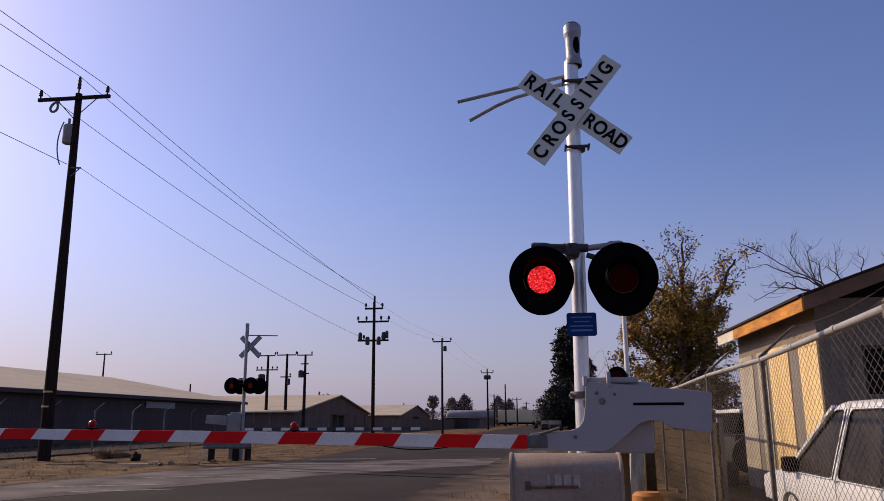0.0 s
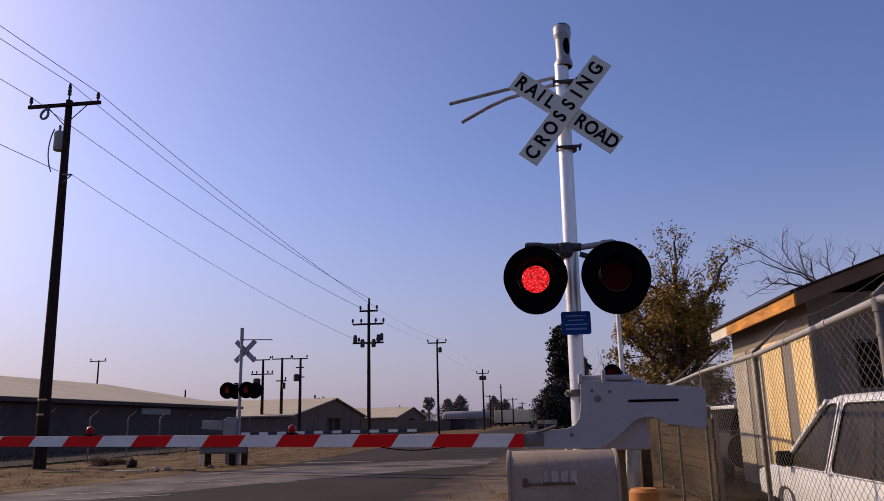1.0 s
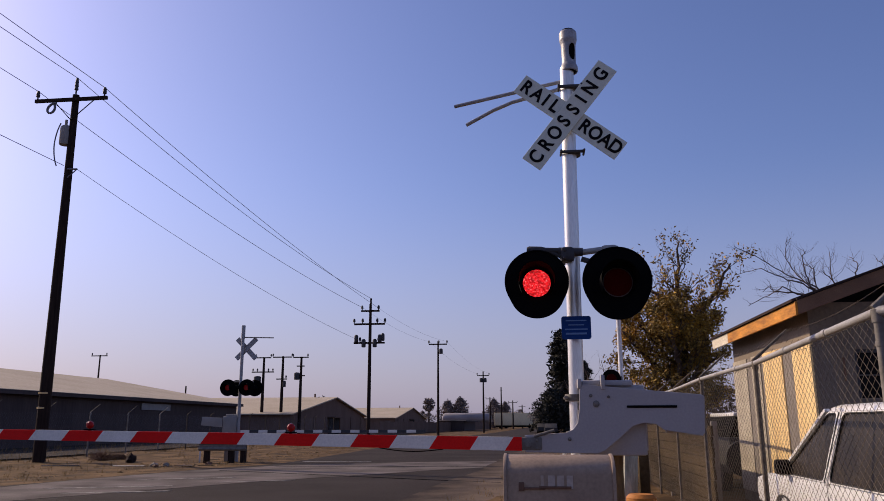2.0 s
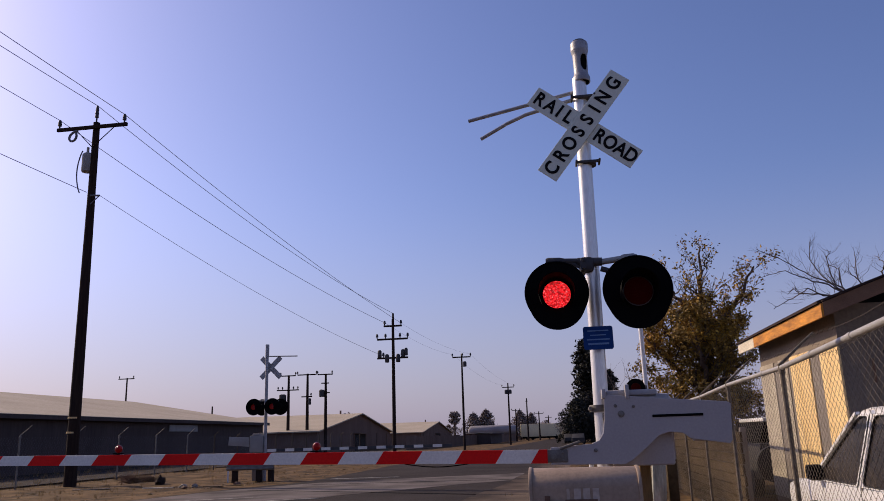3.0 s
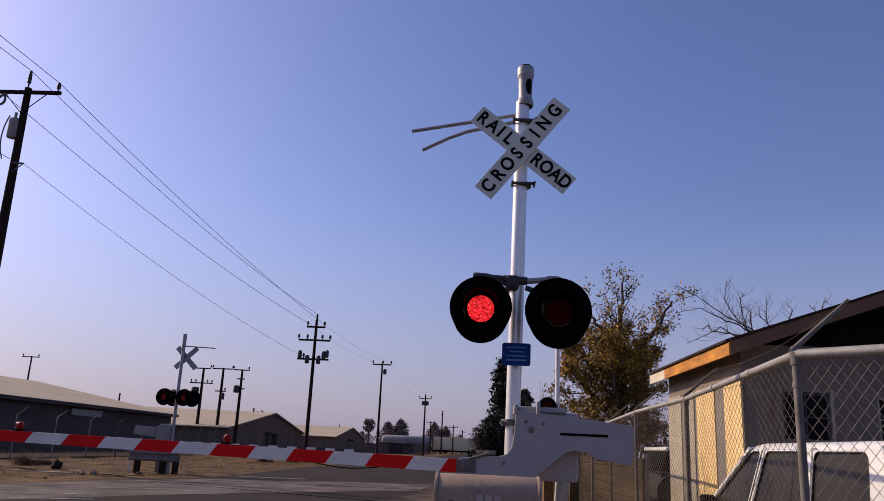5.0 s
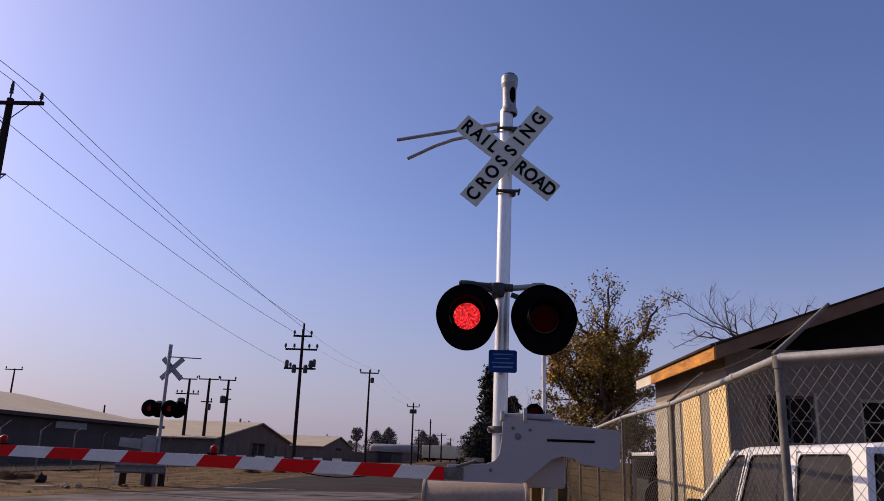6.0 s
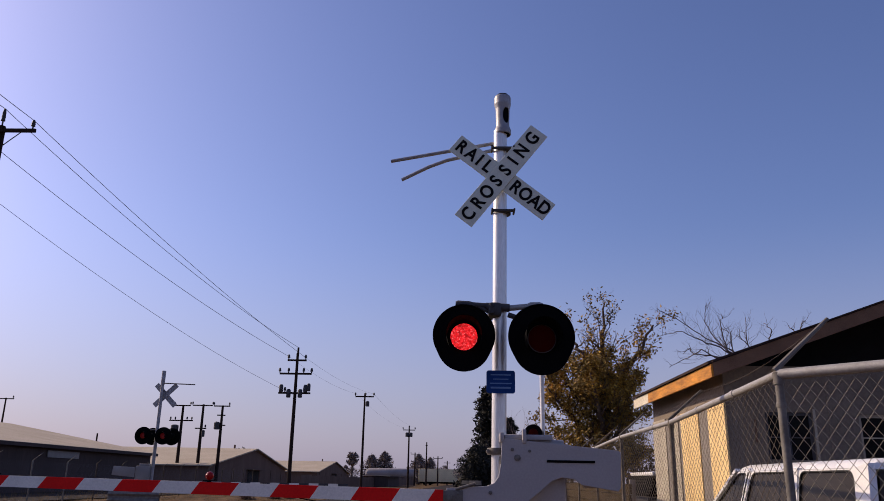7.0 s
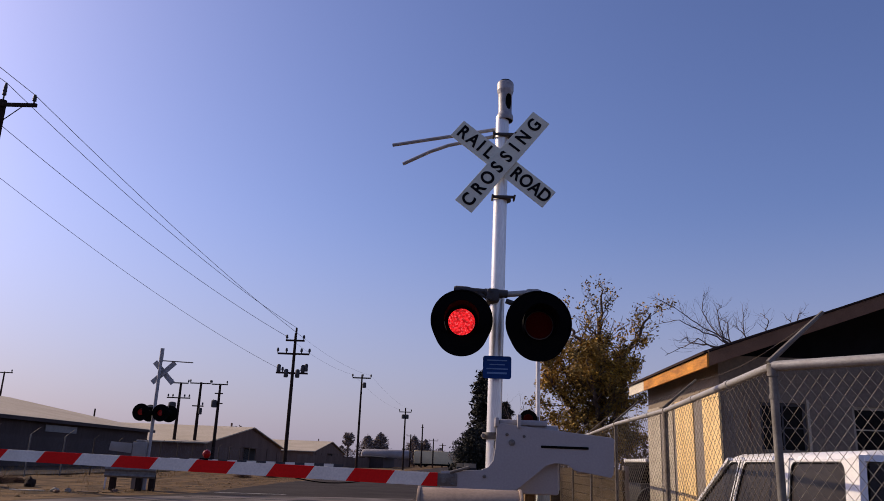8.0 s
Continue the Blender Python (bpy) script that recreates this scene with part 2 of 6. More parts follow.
NEEDLE = mat("conifer_needle", (0.026, 0.026, 0.018), 0.9, second=(0.014, 0.014, 0.011), scale=2, amount=0.7, bump=0, island=0.5)
# Far foliage is paled: distance haze is mixed into its colour.
HAZELEAF = mat("hazed_far_leaf", (0.19, 0.152, 0.140), 0.9, second=(0.13, 0.106, 0.100), scale=0.4, amount=0.7, bump=0, island=0.4)
# Near-black: the depth of unlit gable and rooms goes into this colour.
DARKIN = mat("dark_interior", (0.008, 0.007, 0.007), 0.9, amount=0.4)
SLAT = mat("dark_slat_wood", (0.085, 0.060, 0.033), 0.95, second=(0.022, 0.015, 0.008), scale=2, fine=30, amount=1.0, bump=0.3, stretch=(1, 0.2, 1), spec=0.05)
CARGREY = mat("car_paint_grey", (0.050, 0.048, 0.048), 0.65, second=(0.036, 0.035, 0.035), scale=2, amount=0.3, bump=0, spec=0.15)
PINN = mat("weathered_zinc", (0.33, 0.33, 0.35), 0.5, metal=0.3, second=(0.20, 0.20, 0.21), scale=9, amount=0.7, bump=0.1)
GREYPAINT = mat("grey_housing_paint", (0.37, 0.345, 0.345), 0.5, second=(0.30, 0.275, 0.275), scale=3, amount=0.3, bump=0.015)
ORANGE = mat("orange_plastic", (0.46, 0.17, 0.02), 0.7, second=(0.3, 0.10, 0.015), scale=6, amount=0.5)
CREAM = mat("cream_paint", (0.76, 0.64, 0.40), 0.8, second=(0.62, 0.51, 0.31), scale=0.6, fine=5, amount=0.5, bump=0.05)
STONE = mat("pale_stone", (0.30, 0.26, 0.20), 0.9, second=(0.14, 0.115, 0.09), scale=5, amount=0.8, bump=0.5)


CARGLASS = mat("tinted_car_glass", (0.045, 0.038, 0.034), 0.2, second=(0.025, 0.022, 0.02), scale=2, amount=0.7, bump=0, spec=0.08)
PANE = mat("window_glass", (0.008, 0.008, 0.008), 0.25, scale=3, amount=0.4, bump=0, spec=0.05)


# ---- builders ----
def thing(name, label, category, group="", kind="", at=(0, 0, 0)):
    ob = new(name)
    ob.location = at
    return tagged(ob, label, category, group, kind)


def link_mesh(name, bm, material, smooth=False):
    me = bpy.data.meshes.new(name)
    bmesh.ops.recalc_face_normals(bm, faces=bm.faces)
    bm.to_mesh(me)
    bm.free()
    me.materials.append(material)
    if smooth:
        me.shade_smooth()
        me.set_sharp_from_angle(angle=radians(35))
    return new(name, me)


def part(name, bm, material, parent, label="", smooth=True):
    ob = link_mesh(name, bm, material, smooth)
    ob.parent = parent
    if parent.parent is None:
        ob.location = -parent.location
    if label:
        tagged(ob, label)
    return ob


def box(bm, a, b, bevel=0.0):
    a, b = Vector(a), Vector(b)
    r = bmesh.ops.create_cube(bm, size=1.0, matrix=Matrix.Translation((a + b) / 2) @ Matrix.Diagonal((*[abs(v) for v in (b - a)], 1)))
    if bevel:
        es = list({e for v in r["verts"] for e in v.link_edges})
        bmesh.ops.bevel(bm, geom=es, offset=bevel, segments=2, affect="EDGES", profile=0.5)
    return bm


def tube(bm, p, q, r0, r1=None, n=12, caps=True):
    p, q = Vector(p), Vector(q)
    r1 = r0 if r1 is None else r1
    d = q - p
    z = d.normalized()
    x = z.orthogonal().normalized()
    y = z.cross(x)
    rings = []
    for c, r in ((p, r0), (q, r1)):
        rings.append([bm.verts.new(c + (x * math.cos(2 * math.pi * i / n) + y * math.sin(2 * math.pi * i / n)) * r) for i in range(n)])
    for i in range(n):
        bm.faces.new((rings[0][i], rings[0][(i + 1) % n], rings[1][(i + 1) % n], rings[1][i]))
    if caps:
        bm.faces.new(rings[0][::-1])
        bm.faces.new(rings[1])
    return bm


def path_tube(bm, pts, r, n=8):
    """One continuous round tube along the points."""
    pts = [Vector(p) for p in pts]
    rows, x = [], None
    for i, p in enumerate(pts):
        d = (pts[min(i + 1, len(pts) - 1)] - pts[max(i - 1, 0)]).normalized()
        x = d.orthogonal().normalized() if x is None else (x - d * x.dot(d)).normalized()
        y = d.cross(x)
        rows.append([bm.verts.new(p + (x * math.cos(2 * math.pi * k / n) + y * math.sin(2 * math.pi * k / n)) * r) for k in range(n)])
    for a, b in zip(rows, rows[1:]):
        for k in range(n):
            bm.faces.new((a[k], a[(k + 1) % n], b[(k + 1) % n], b[k]))
    bm.faces.new(rows[0][::-1])
    bm.faces.new(rows[-1])
    return bm


def prism(bm, outline, axis, lo, hi, bevel=0.0):
    """A flat outline pulled out along axis x, y or z; the outline gives the other two coordinates in order."""
    def at(p, v):
        return {"x": (v, p[0], p[1]), "y": (p[0], v, p[1]), "z": (p[0], p[1], v)}[axis]
    a = [bm.verts.new(at(p, lo)) for p in outline]
    b = [bm.verts.new(at(p, hi)) for p in outline]
    n = len(a)
    faces = [bm.faces.new(a), bm.faces.new(b[::-1])]
    for i in range(n):
        faces.append(bm.faces.new((a[i], b[i], b[(i + 1) % n], a[(i + 1) % n])))
    if bevel:
        bmesh.ops.recalc_face_normals(bm, faces=faces)
        es = [e for e in {e for f in faces[:2] for e in f.edges}]
        bmesh.ops.bevel(bm, geom=es, offset=bevel, segments=2, affect="EDGES", profile=0.5)
    return bm


def lathe(bm, rings, origin, axis, n=32, close=True):
    """rings: (distance along axis, radius)."""
    o, z = Vector(origin), Vector(axis).normalized()
    x = z.orthogonal().normalized()
    y = z.cross(x)
    rows = []
    for d, r in rings:
        rows.append([bm.verts.new(o + z * d + (x * math.cos(2 * math.pi * i / n) + y * math.sin(2 * math.pi * i / n)) * r) for i in range(n)])
    for a, b in zip(rows, rows[1:]):
        for i in range(n):
            bm.faces.new((a[i], a[(i + 1) % n], b[(i + 1) % n], b[i]))
    if close:
        bm.faces.new(rows[0][::-1])
        bm.faces.new(rows[-1])
    return bm


def B():
    return bmesh.new()


# ---- ground and road ----
def ramp_axis(lo, hi, step, reach):
    inner = list(np.arange(lo, hi + 0.01, step))
    out, d, v = [], step, hi
    while v < reach:
        d *= 1.35
        v += d
        out.append(v)
    back, d, v = [], step, lo
    while v > -reach:
        d *= 1.35
        v -= d
        back.append(v)
    return back[::-1] + inner + out


ROAD_LEFT = [(-14.5, -60), (-14.0, 10), (-13.3, 18.3), (-12.6, 20.6), (-11.3, 26), (-9.9, 29), (-9.7, 33), (-9.8, 46), (-9.3, 62), (-8.4, 85), (-6.4, 130), (-3.0, 260), (1.0, 420)]
ROAD_RIGHT = [(-2.4, -60), (-2.4, 12), (-1.9, 18), (-1.2, 25), (-0.8, 34), (0.2, 62), (1.7, 95), (2.6, 130), (5.0, 260), (8.0, 420)]


def along(line, y):
    for (x0, y0), (x1, y1) in zip(line, line[1:]):
        if y0 <= y <= y1:
            return x0 + (x1 - x0) * (y - y0) / (y1 - y0)
    return line[-1][0] if y > line[-1][1] else line[0][0]


def ground_z(x, y):
    """Flat under the road, uneven dirt beside it."""
    gap = max(along(ROAD_LEFT, y) - x, x - along(ROAD_RIGHT, y))
    if gap <= 0 or not -20 < y < 160:
        return -0.05
    k = min(1.0, gap / 1.2)
    n = noise.noise((x * 0.5, y * 0.35, 0)) * 0.07 + noise.noise((x * 2.1, y * 1.7, 3)) * 0.035
    return -0.014 + k * (0.012 + n)


def build_ground():
    xs, ys = ramp_axis(-36, 8, 0.4, 2500), ramp_axis(2, 90, 0.7, 3500)
    verts = [(x, y, ground_z(x, y)) for y in ys for x in xs]
    w = len(xs)
    faces = [(j * w + i, j * w + i + 1, (j + 1) * w + i + 1, (j + 1) * w + i) for j in range(len(ys) - 1) for i in range(w - 1)]
    me = bpy.data.meshes.new("ground")
    me.from_pydata(verts, [], faces)
    me.materials.append(DIRT)
    me.shade_smooth()
    tagged(new("ground", me), "dry tan dirt verge with sparse dead grass", "ground", kind="structure")


def sheet(name, left, right, z, thick, material, label, category, step=3.0):
    """A strip between two lines that share their y range, with a real edge."""
    bm = B()
    lo, hi = max(left[0][1], right[0][1]), min(left[-1][1], right[-1][1])
    rows = []
    y = lo
    while True:
        a, b = along(left, y), along(right, y)
        wob = noise.noise((a, y * 0.4, 9)) * 0.12
        rows.append([bm.verts.new(v) for v in ((a + wob, y, z - thick), (a + wob, y, z), (b - wob, y, z), (b - wob, y, z - thick))])
        if y >= hi:
            break
        y = min(hi, y + (1.0 if y < 100 else 20.0))
    for r, q in zip(rows, rows[1:]):
        for i in range(3):
            bm.faces.new((r[i], r[i + 1], q[i + 1], q[i]))
    return tagged(link_mesh(name, bm, material), label, category, kind="structure")


build_ground()
sheet("road", ROAD_LEFT, ROAD_RIGHT, 0.0, 0.12, ASPHALT, "dark grey worn asphalt road", "road")


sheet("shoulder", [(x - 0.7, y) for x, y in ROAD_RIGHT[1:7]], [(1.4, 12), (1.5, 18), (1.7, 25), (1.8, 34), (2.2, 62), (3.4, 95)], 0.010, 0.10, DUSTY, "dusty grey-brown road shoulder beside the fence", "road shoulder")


def flat_patch(name, outline, z, material, label, category):
    bm = B()
    prism(bm, outline, "z", z - 0.03, z)
    return tagged(link_mesh(name, bm, material), label, category, kind="structure")


flat_patch("crossing_surface", [(-13.2, 15.0), (-10.6, 14.6), (-7.5, 20.0), (-3.4, 25.6), (-0.95, 28.4), (-0.95, 32.4), (-4.5, 31.0), (-8.9, 28.6), (-11.4, 24.6), (-12.7, 19.8)], 0.006, CONCRETE,
           "pale worn concrete crossing panel set in the road", "road crossing")
flat_patch("stop_line", [(-9.3, 30.9), (-6.6, 31.3), (-6.6, 31.6), (-9.3, 31.2)], 0.012, LINE, "faded white stop line on asphalt", "road marking")
for a, b in (((-11.6, 17.6), (-9.0, 18.6)), ((-10.4, 16.4), (-8.4, 17.2)), ((-10.9, 20.6), (-8.6, 21.6)), ((-8.2, 19.9), (-6.6, 20.8))):
    flat_patch("worn_line", [a, (b[0], b[1]), (b[0] + 0.1, b[1] + 0.22), (a[0] + 0.1, a[1] + 0.22)], 0.011, LINE, "faded white paint scrap on the crossing panel", "road marking")
for a, b in (((-10.3, 24.9), (-0.9, 20.4)), ((-9.2, 27.2), (-0.9, 27.9))):
    flat_patch("tar_seam", [a, b, (b[0], b[1] + 0.14), (a[0], a[1] + 0.14)], 0.0105, BLACK, "black tar seam across the asphalt", "road seam")


# Dark yard sheet also stands in for the warehouse's cast shade.
flat_patch("yard", [(-60, 8), (-22.2, 8), (-21.9, 60), (-21.6, 98), (-60, 98)], 0.07, ASPHALT, "dark asphalt yard that also stands in for the warehouse's shade", "yard")


# ---- crossing signal ----
def lettering(text, size, material, parent, m):
    cu = bpy.data.curves.new("letter", "FONT")
    cu.body, cu.size, cu.align_x, cu.align_y = text, size, "CENTER", "CENTER"
    cu.extrude, cu.offset = 0.0015, size * 0.027
    tmp = bpy.data.objects.new("letter", cu)
    scene.collection.objects.link(tmp)
    me = bpy.data.meshes.new_from_object(tmp.evaluated_get(bpy.context.evaluated_depsgraph_get()))
    bpy.data.objects.remove(tmp)
    me.materials.clear()
    me.materials.append(material)
    ob = new("letter", me)
    ob.parent = parent
    ob.matrix_local = m @ Matrix.Diagonal((0.86, 1.0, 1.0, 1.0))
    return ob


def blade(center, length, width, angle, y, front, parent, label):
    """A crossbuck blade in a plane facing -y or +y; angle in degrees from level."""
    bm = B()
    box(bm, (-length / 2, -0.006, -width / 2), (length / 2, 0.006, width / 2), 0.003)
    bmesh.ops.transform(bm, matrix=Matrix.Translation((center[0], y, center[1])) @ Matrix.Rotation(radians(-angle), 4, "Y"), verts=bm.verts)
    return part("blade", bm, SIGN, parent, label, smooth=False)


def egg(r, r2, drop, n=56):
    """Outline round a circle and a smaller one hung below it, about the circle's centre."""
    k = math.asin((r - r2) / drop)
    a0, a1 = -k, math.pi + k
    m = n * 2 // 3
    out = [(r * math.cos(a0 + (a1 - a0) * i / m), r * math.sin(a0 + (a1 - a0) * i / m)) for i in range(m + 1)]
    b0, b1 = math.pi + k, 2 * math.pi - k
    m = n - m
    return out + [(r2 * math.cos(b0 + (b1 - b0) * i / m), -drop + r2 * math.sin(b0 + (b1 - b0) * i / m)) for i in range(m + 1)]


def lamp(parent, cx, y, cz, r, facing, lens_material, label, low=0.0):
    """A flashing light: dish, visor, rim and lens. facing: -1 to -y, 1 to +y."""
    f = facing
    bm = B()
    if low:
        rim = egg(r, r * 0.87, low)
        rows = [[bm.verts.new((cx + u * k, y + f * d, cz + 0.022 + v * k)) for u, v in rim] for d, k in ((0.0, 0.98), (0.012, 1.0), (0.02, 1.0), (0.024, 0.965), (0.014, 0.94))]
        for p, q in zip(rows, rows[1:]):
            for i in range(len(rim)):
                bm.faces.new((p[i], p[(i + 1) % len(rim)], q[(i + 1) % len(rim)], q[i]))
    else:
        lathe(bm, [(0.0, r * 0.98), (0.012, r), (0.02, r), (0.024, r * 0.965), (0.014, r * 0.94), (0.012, 0.05)], (cx, y, cz), (0, f, 0), 48, close=False)
    bmesh.ops.holes_fill(bm, edges=[e for e in bm.edges if e.is_boundary])
    dish = part("background", bm, BLACK, parent, label)
    bm = B()
    lathe(bm, [(-0.16, 0.03), (-0.15, 0.09), (-0.06, 0.135), (0.0, 0.14)], (cx, y, cz), (0, f, 0), 32)
    part("housing", bm, BLACK, dish)
    bm = B()
    rr = 0.148
    for k in range(2):
        rows = []
        rad = rr - 0.004 * k
        for d, open_ in ((0.02, 0.0), (0.13, 0.18), (0.26, 0.42)):
            row = []
            for i in range(25):
                a = math.pi * (-0.22 + open_ * 0.25 + (1.44 - open_ * 0.5) * i / 24)
                row.append(bm.verts.new((cx + math.cos(a) * rad, y + f * d, cz + math.sin(a) * rad)))
            rows.append(row)
        for p, q in zip(rows, rows[1:]):
            for i in range(24):
                bm.faces.new((p[i], p[i + 1], q[i + 1], q[i]))
    part("visor", bm, BLACK, dish)
    bm = B()
    lathe(bm, [(0.026, 0.112), (0.034, 0.122), (0.042, 0.122), (0.044, 0.114)], (cx, y, cz), (0, f, 0), 40, close=False)
    part("rim", bm, DARKRIM if lens_material is DIM else BLACK, dish)
    bm = B()
    lathe(bm, [(0.02, 0.118), (0.034, 0.116), (0.05, 0.085), (0.058, 0.045), (0.061, 0.01)], (cx, y, cz), (0, f, 0), 40)
    part("lens", bm, lens_material, dish, "lit red lens" if lens_material is LIT else "dark unlit red lens")
    return dish


def ring(bm, c, r, h, n=24):
    return lathe(bm, [(-h / 2, r * 0.98), (-h / 2 + 0.004, r), (h / 2 - 0.004, r), (h / 2, r * 0.98)], c, (0, 0, 1), n)


def crossing_signal():
    X, Y = 0.375, 6.5
    s = thing("crossing_signal", "silver railroad crossing mast with crossbuck and twin red lights", "crossing signal", "crossing signals", at=(X, Y, 0))
    bm = B()
    lathe(bm, [(0, 0.066), (0.4, 0.066), (0.4, 0.064), (4.66, 0.062)], (X - 0.03, Y, 0.0), (0.009, 0, 1), 32)
    part("mast", bm, ALU, s)
    # finial with oval openings
    bm = B()
    c0, z0 = X + 0.035, 4.62
    nn, prof = 96, [(0.0, 0.074), (0.01, 0.079), (0.045, 0.079), (0.085, 0.064), (0.14, 0.064), (0.23, 0.066), (0.27, 0.068), (0.30, 0.076), (0.315, 0.080), (0.385, 0.080), (0.40, 0.074)]
    fine = []
    for (d0, r0), (d1, r1) in zip(prof, prof[1:]):
        k = max(1, round((d1 - d0) / 0.006))
        fine += [(d0 + (d1 - d0) * j / k, r0 + (r1 - r0) * j / k) for j in range(k)]
    fine.append(prof[-1])
    rows = [[bm.verts.new((c0 + r * math.cos(2 * math.pi * i / nn), Y + r * math.sin(2 * math.pi * i / nn), z0 + d)) for i in range(nn)] for d, r in fine]
    for j, (a, b) in enumerate(zip(rows, rows[1:])):
        d = (fine[j][0] + fine[j + 1][0]) / 2
        for i in range(nn):
            ang = (i + 0.5) / nn * 360
            if not any((((ang - h + 180) % 360 - 180) / 33) ** 2 + ((d - 0.185) / 0.082) ** 2 < 1 for h in (302, 122)):
                bm.faces.new((a[i], a[(i + 1) % nn], b[(i + 1) % nn], b[i]))
    bm.faces.new(rows[-1])
    cap = part("pinnacle", bm, PINN, s, "grey tubular pinnacle with an oval opening")
    mod = cap.modifiers.new("shell", "SOLIDIFY")
    mod.thickness = 0.006
    # Added black cylinder stands in for the shade inside the hollow tube.
    bm = B()
    lathe(bm, [(0, 0.055), (0.42, 0.055)], (c0, Y, z0), (0, 0, 1), 16)
    part("shade_core", bm, BLACK, cap)
    # crossbuck
    b1 = blade((0.39, 4.150), 1.10, 0.195, -38.6, 6.405, -1, s, "white blade lettered in black")
    b2 = blade((0.392, 4.163), 1.14, 0.195, 51.8, 6.388, -1, s, "white blade lettered in black")
    def on(parent, text, cx, cz, ang, y):
        for k, (ch, off) in enumerate(text):
            a = radians(ang)
            m = Matrix.Translation((cx + off * math.cos(a), y, cz + off * math.sin(a))) @ Matrix.Rotation(-a, 4, "Y") @ Matrix.Rotation(radians(90), 4, "X")
            lettering(ch, 0.172, INK, parent, m)
    on(b1, [("R", -0.475), ("A", -0.355), ("I", -0.262), ("L", -0.165), ("R", 0.165), ("O", 0.275), ("A", 0.385), ("D", 0.49)], 0.39, 4.150, -38.6, 6.397)
    on(b2, [("C", -0.49), ("R", -0.35), ("O", -0.215), ("S", -0.08), ("S", 0.055), ("I", 0.175), ("N", 0.305), ("G", 0.465)], 0.392, 4.163, 51.8, 6.380)
    for z in (4.452, 3.83):
        bm = B()
        ring(bm, (X + 0.03, Y, z), 0.074, 0.034)
        box(bm, (X - 0.075, Y - 0.09, z - 0.012), (X + 0.135, Y - 0.065, z + 0.012), 0.004)
        for dx in (-0.07, 0.13):
            tube(bm, (X + dx, Y - 0.12, z), (X + dx, Y + 0.02, z), 0.010, n=8)
        part("clamp", bm, DARKRIM, s, "dark steel band clamp")
    for p, q, k in (((-0.67, 6.75, 4.45), (0.33, 6.55, 4.555), 0), ((-0.56, 6.75, 4.255), (-0.12, 6.66, 4.42), 1)):
        bm = B()
        pts = [p, q] if not k else [p, (-0.30, 6.70, 4.37), (-0.12, 6.66, 4.425), (0.33, 6.56, 4.49)]
        path_tube(bm, pts, 0.017, 10)
        part("stay_bar", bm, PINN, s, "thin grey steel bar")
    # light crossarm
    bm = B()
    tube(bm, (0.42, 6.42, 2.915), (0.66, 6.42, 2.94), 0.026, n=14)
    lathe(bm, [(0, 0.03), (0.02, 0.036), (0.10, 0.036), (0.13, 0.024)], (0.62, 6.42, 2.937), (1, 0, 0.03), 16)
    tube(bm, (0.71, 6.42, 2.93), (0.71, 6.40, 2.72), 0.03, n=12)
    part("crossarm", bm, RAIL, s, "pale grey tube crossarm")
    bm = B()
    lathe(bm, [(0, 0.022), (0.02, 0.032), (0.12, 0.032), (0.16, 0.024)], (-0.02, 6.42, 2.952), (1, 0, -0.05), 16)
    tube(bm, (0.10, 6.42, 2.946), (0.30, 6.42, 2.935), 0.024, n=12)
    tube(bm, (0.18, 6.42, 2.935), (0.31, 6.42, 2.86), 0.018, n=10)
    tube(bm, (0.04, 6.42, 2.94), (0.04, 6.40, 2.72), 0.03, n=12)
    part("crossarm", bm, DARKRIM, s, "dark cast crossarm")
    bm = B()
    tube(bm, (0.44, 6.42, 2.86), (0.62, 6.42, 2.80), 0.024, n=10)
    part("brace", bm, DARKRIM, s)
    bm = B()
    box(bm, (0.265, 6.37, 2.84), (0.385, 6.60, 2.965), 0.03)
    tube(bm, (0.25, 6.42, 2.93), (0.455, 6.42, 2.92), 0.036, n=12)
    for bz in (2.87, 2.935):
        tube(bm, (0.30, 6.345, bz), (0.30, 6.38, bz), 0.014, n=8)
    part("crossarm_clamp", bm, DARKRIM, s, "dark cast clamp round the mast")
    lamp(s, 0.056, 6.27, 2.624, 0.266, -1, LIT, "round black background plate, light lit", 0.080)
    lamp(s, 0.713, 6.27, 2.617, 0.283, -1, DIM, "round black background plate, light unlit", 0.080)
    # blue notice
    bm = B()
    corners = []
    for cx, cz, a0 in ((0.472, 2.342, 0), (0.270, 2.342, 90), (0.270, 2.190, 180), (0.472, 2.190, 270)):
        corners += [(cx + 0.02 * math.cos(radians(a0 + 18 * k)), cz + 0.02 * math.sin(radians(a0 + 18 * k))) for k in range(6)]
    prism(bm, corners, "y", 6.355, 6.361)
    plate = part("notice_plate", bm, BLUE, s, "small blue notice plate with pale print", smooth=False)
    for i, (w, hgt) in enumerate(((0.17, 0.009), (0.13, 0.008), (0.185, 0.010), (0.17, 0.015))):
        bm = B()
        z = 2.325 - i * 0.036
        box(bm, (0.371 - w / 2, 6.3525, z - hgt / 2), (0.371 + w / 2, 6.355, z + hgt / 2))
        part("print_bar", bm, PALE, plate, smooth=False)
    # gate mechanism housing
    bm = B()
    box(bm, (0.42, 6.40, 1.24), (0.90, 6.85, 1.80), 0.02)
    box(bm, (0.40, 6.36, 1.79), (0.80, 6.88, 1.835), 0.01)
    gh = part("gate_housing", bm, GREYPAINT, s, "grey steel gate machine housing")
    for i in range(7):
        bm = B()
        box(bm, (0.90, 6.45 + i * 0.055, 1.28), (0.912, 6.47 + i * 0.055, 1.77))
        part("fin", bm, GREYPAINT, gh, smooth=False)
    bm = B()
    box(bm, (0.36, 6.38, 1.60), (0.40, 6.62, 1.66), 0.006)
    part("mast_bracket", bm, GALV, s)
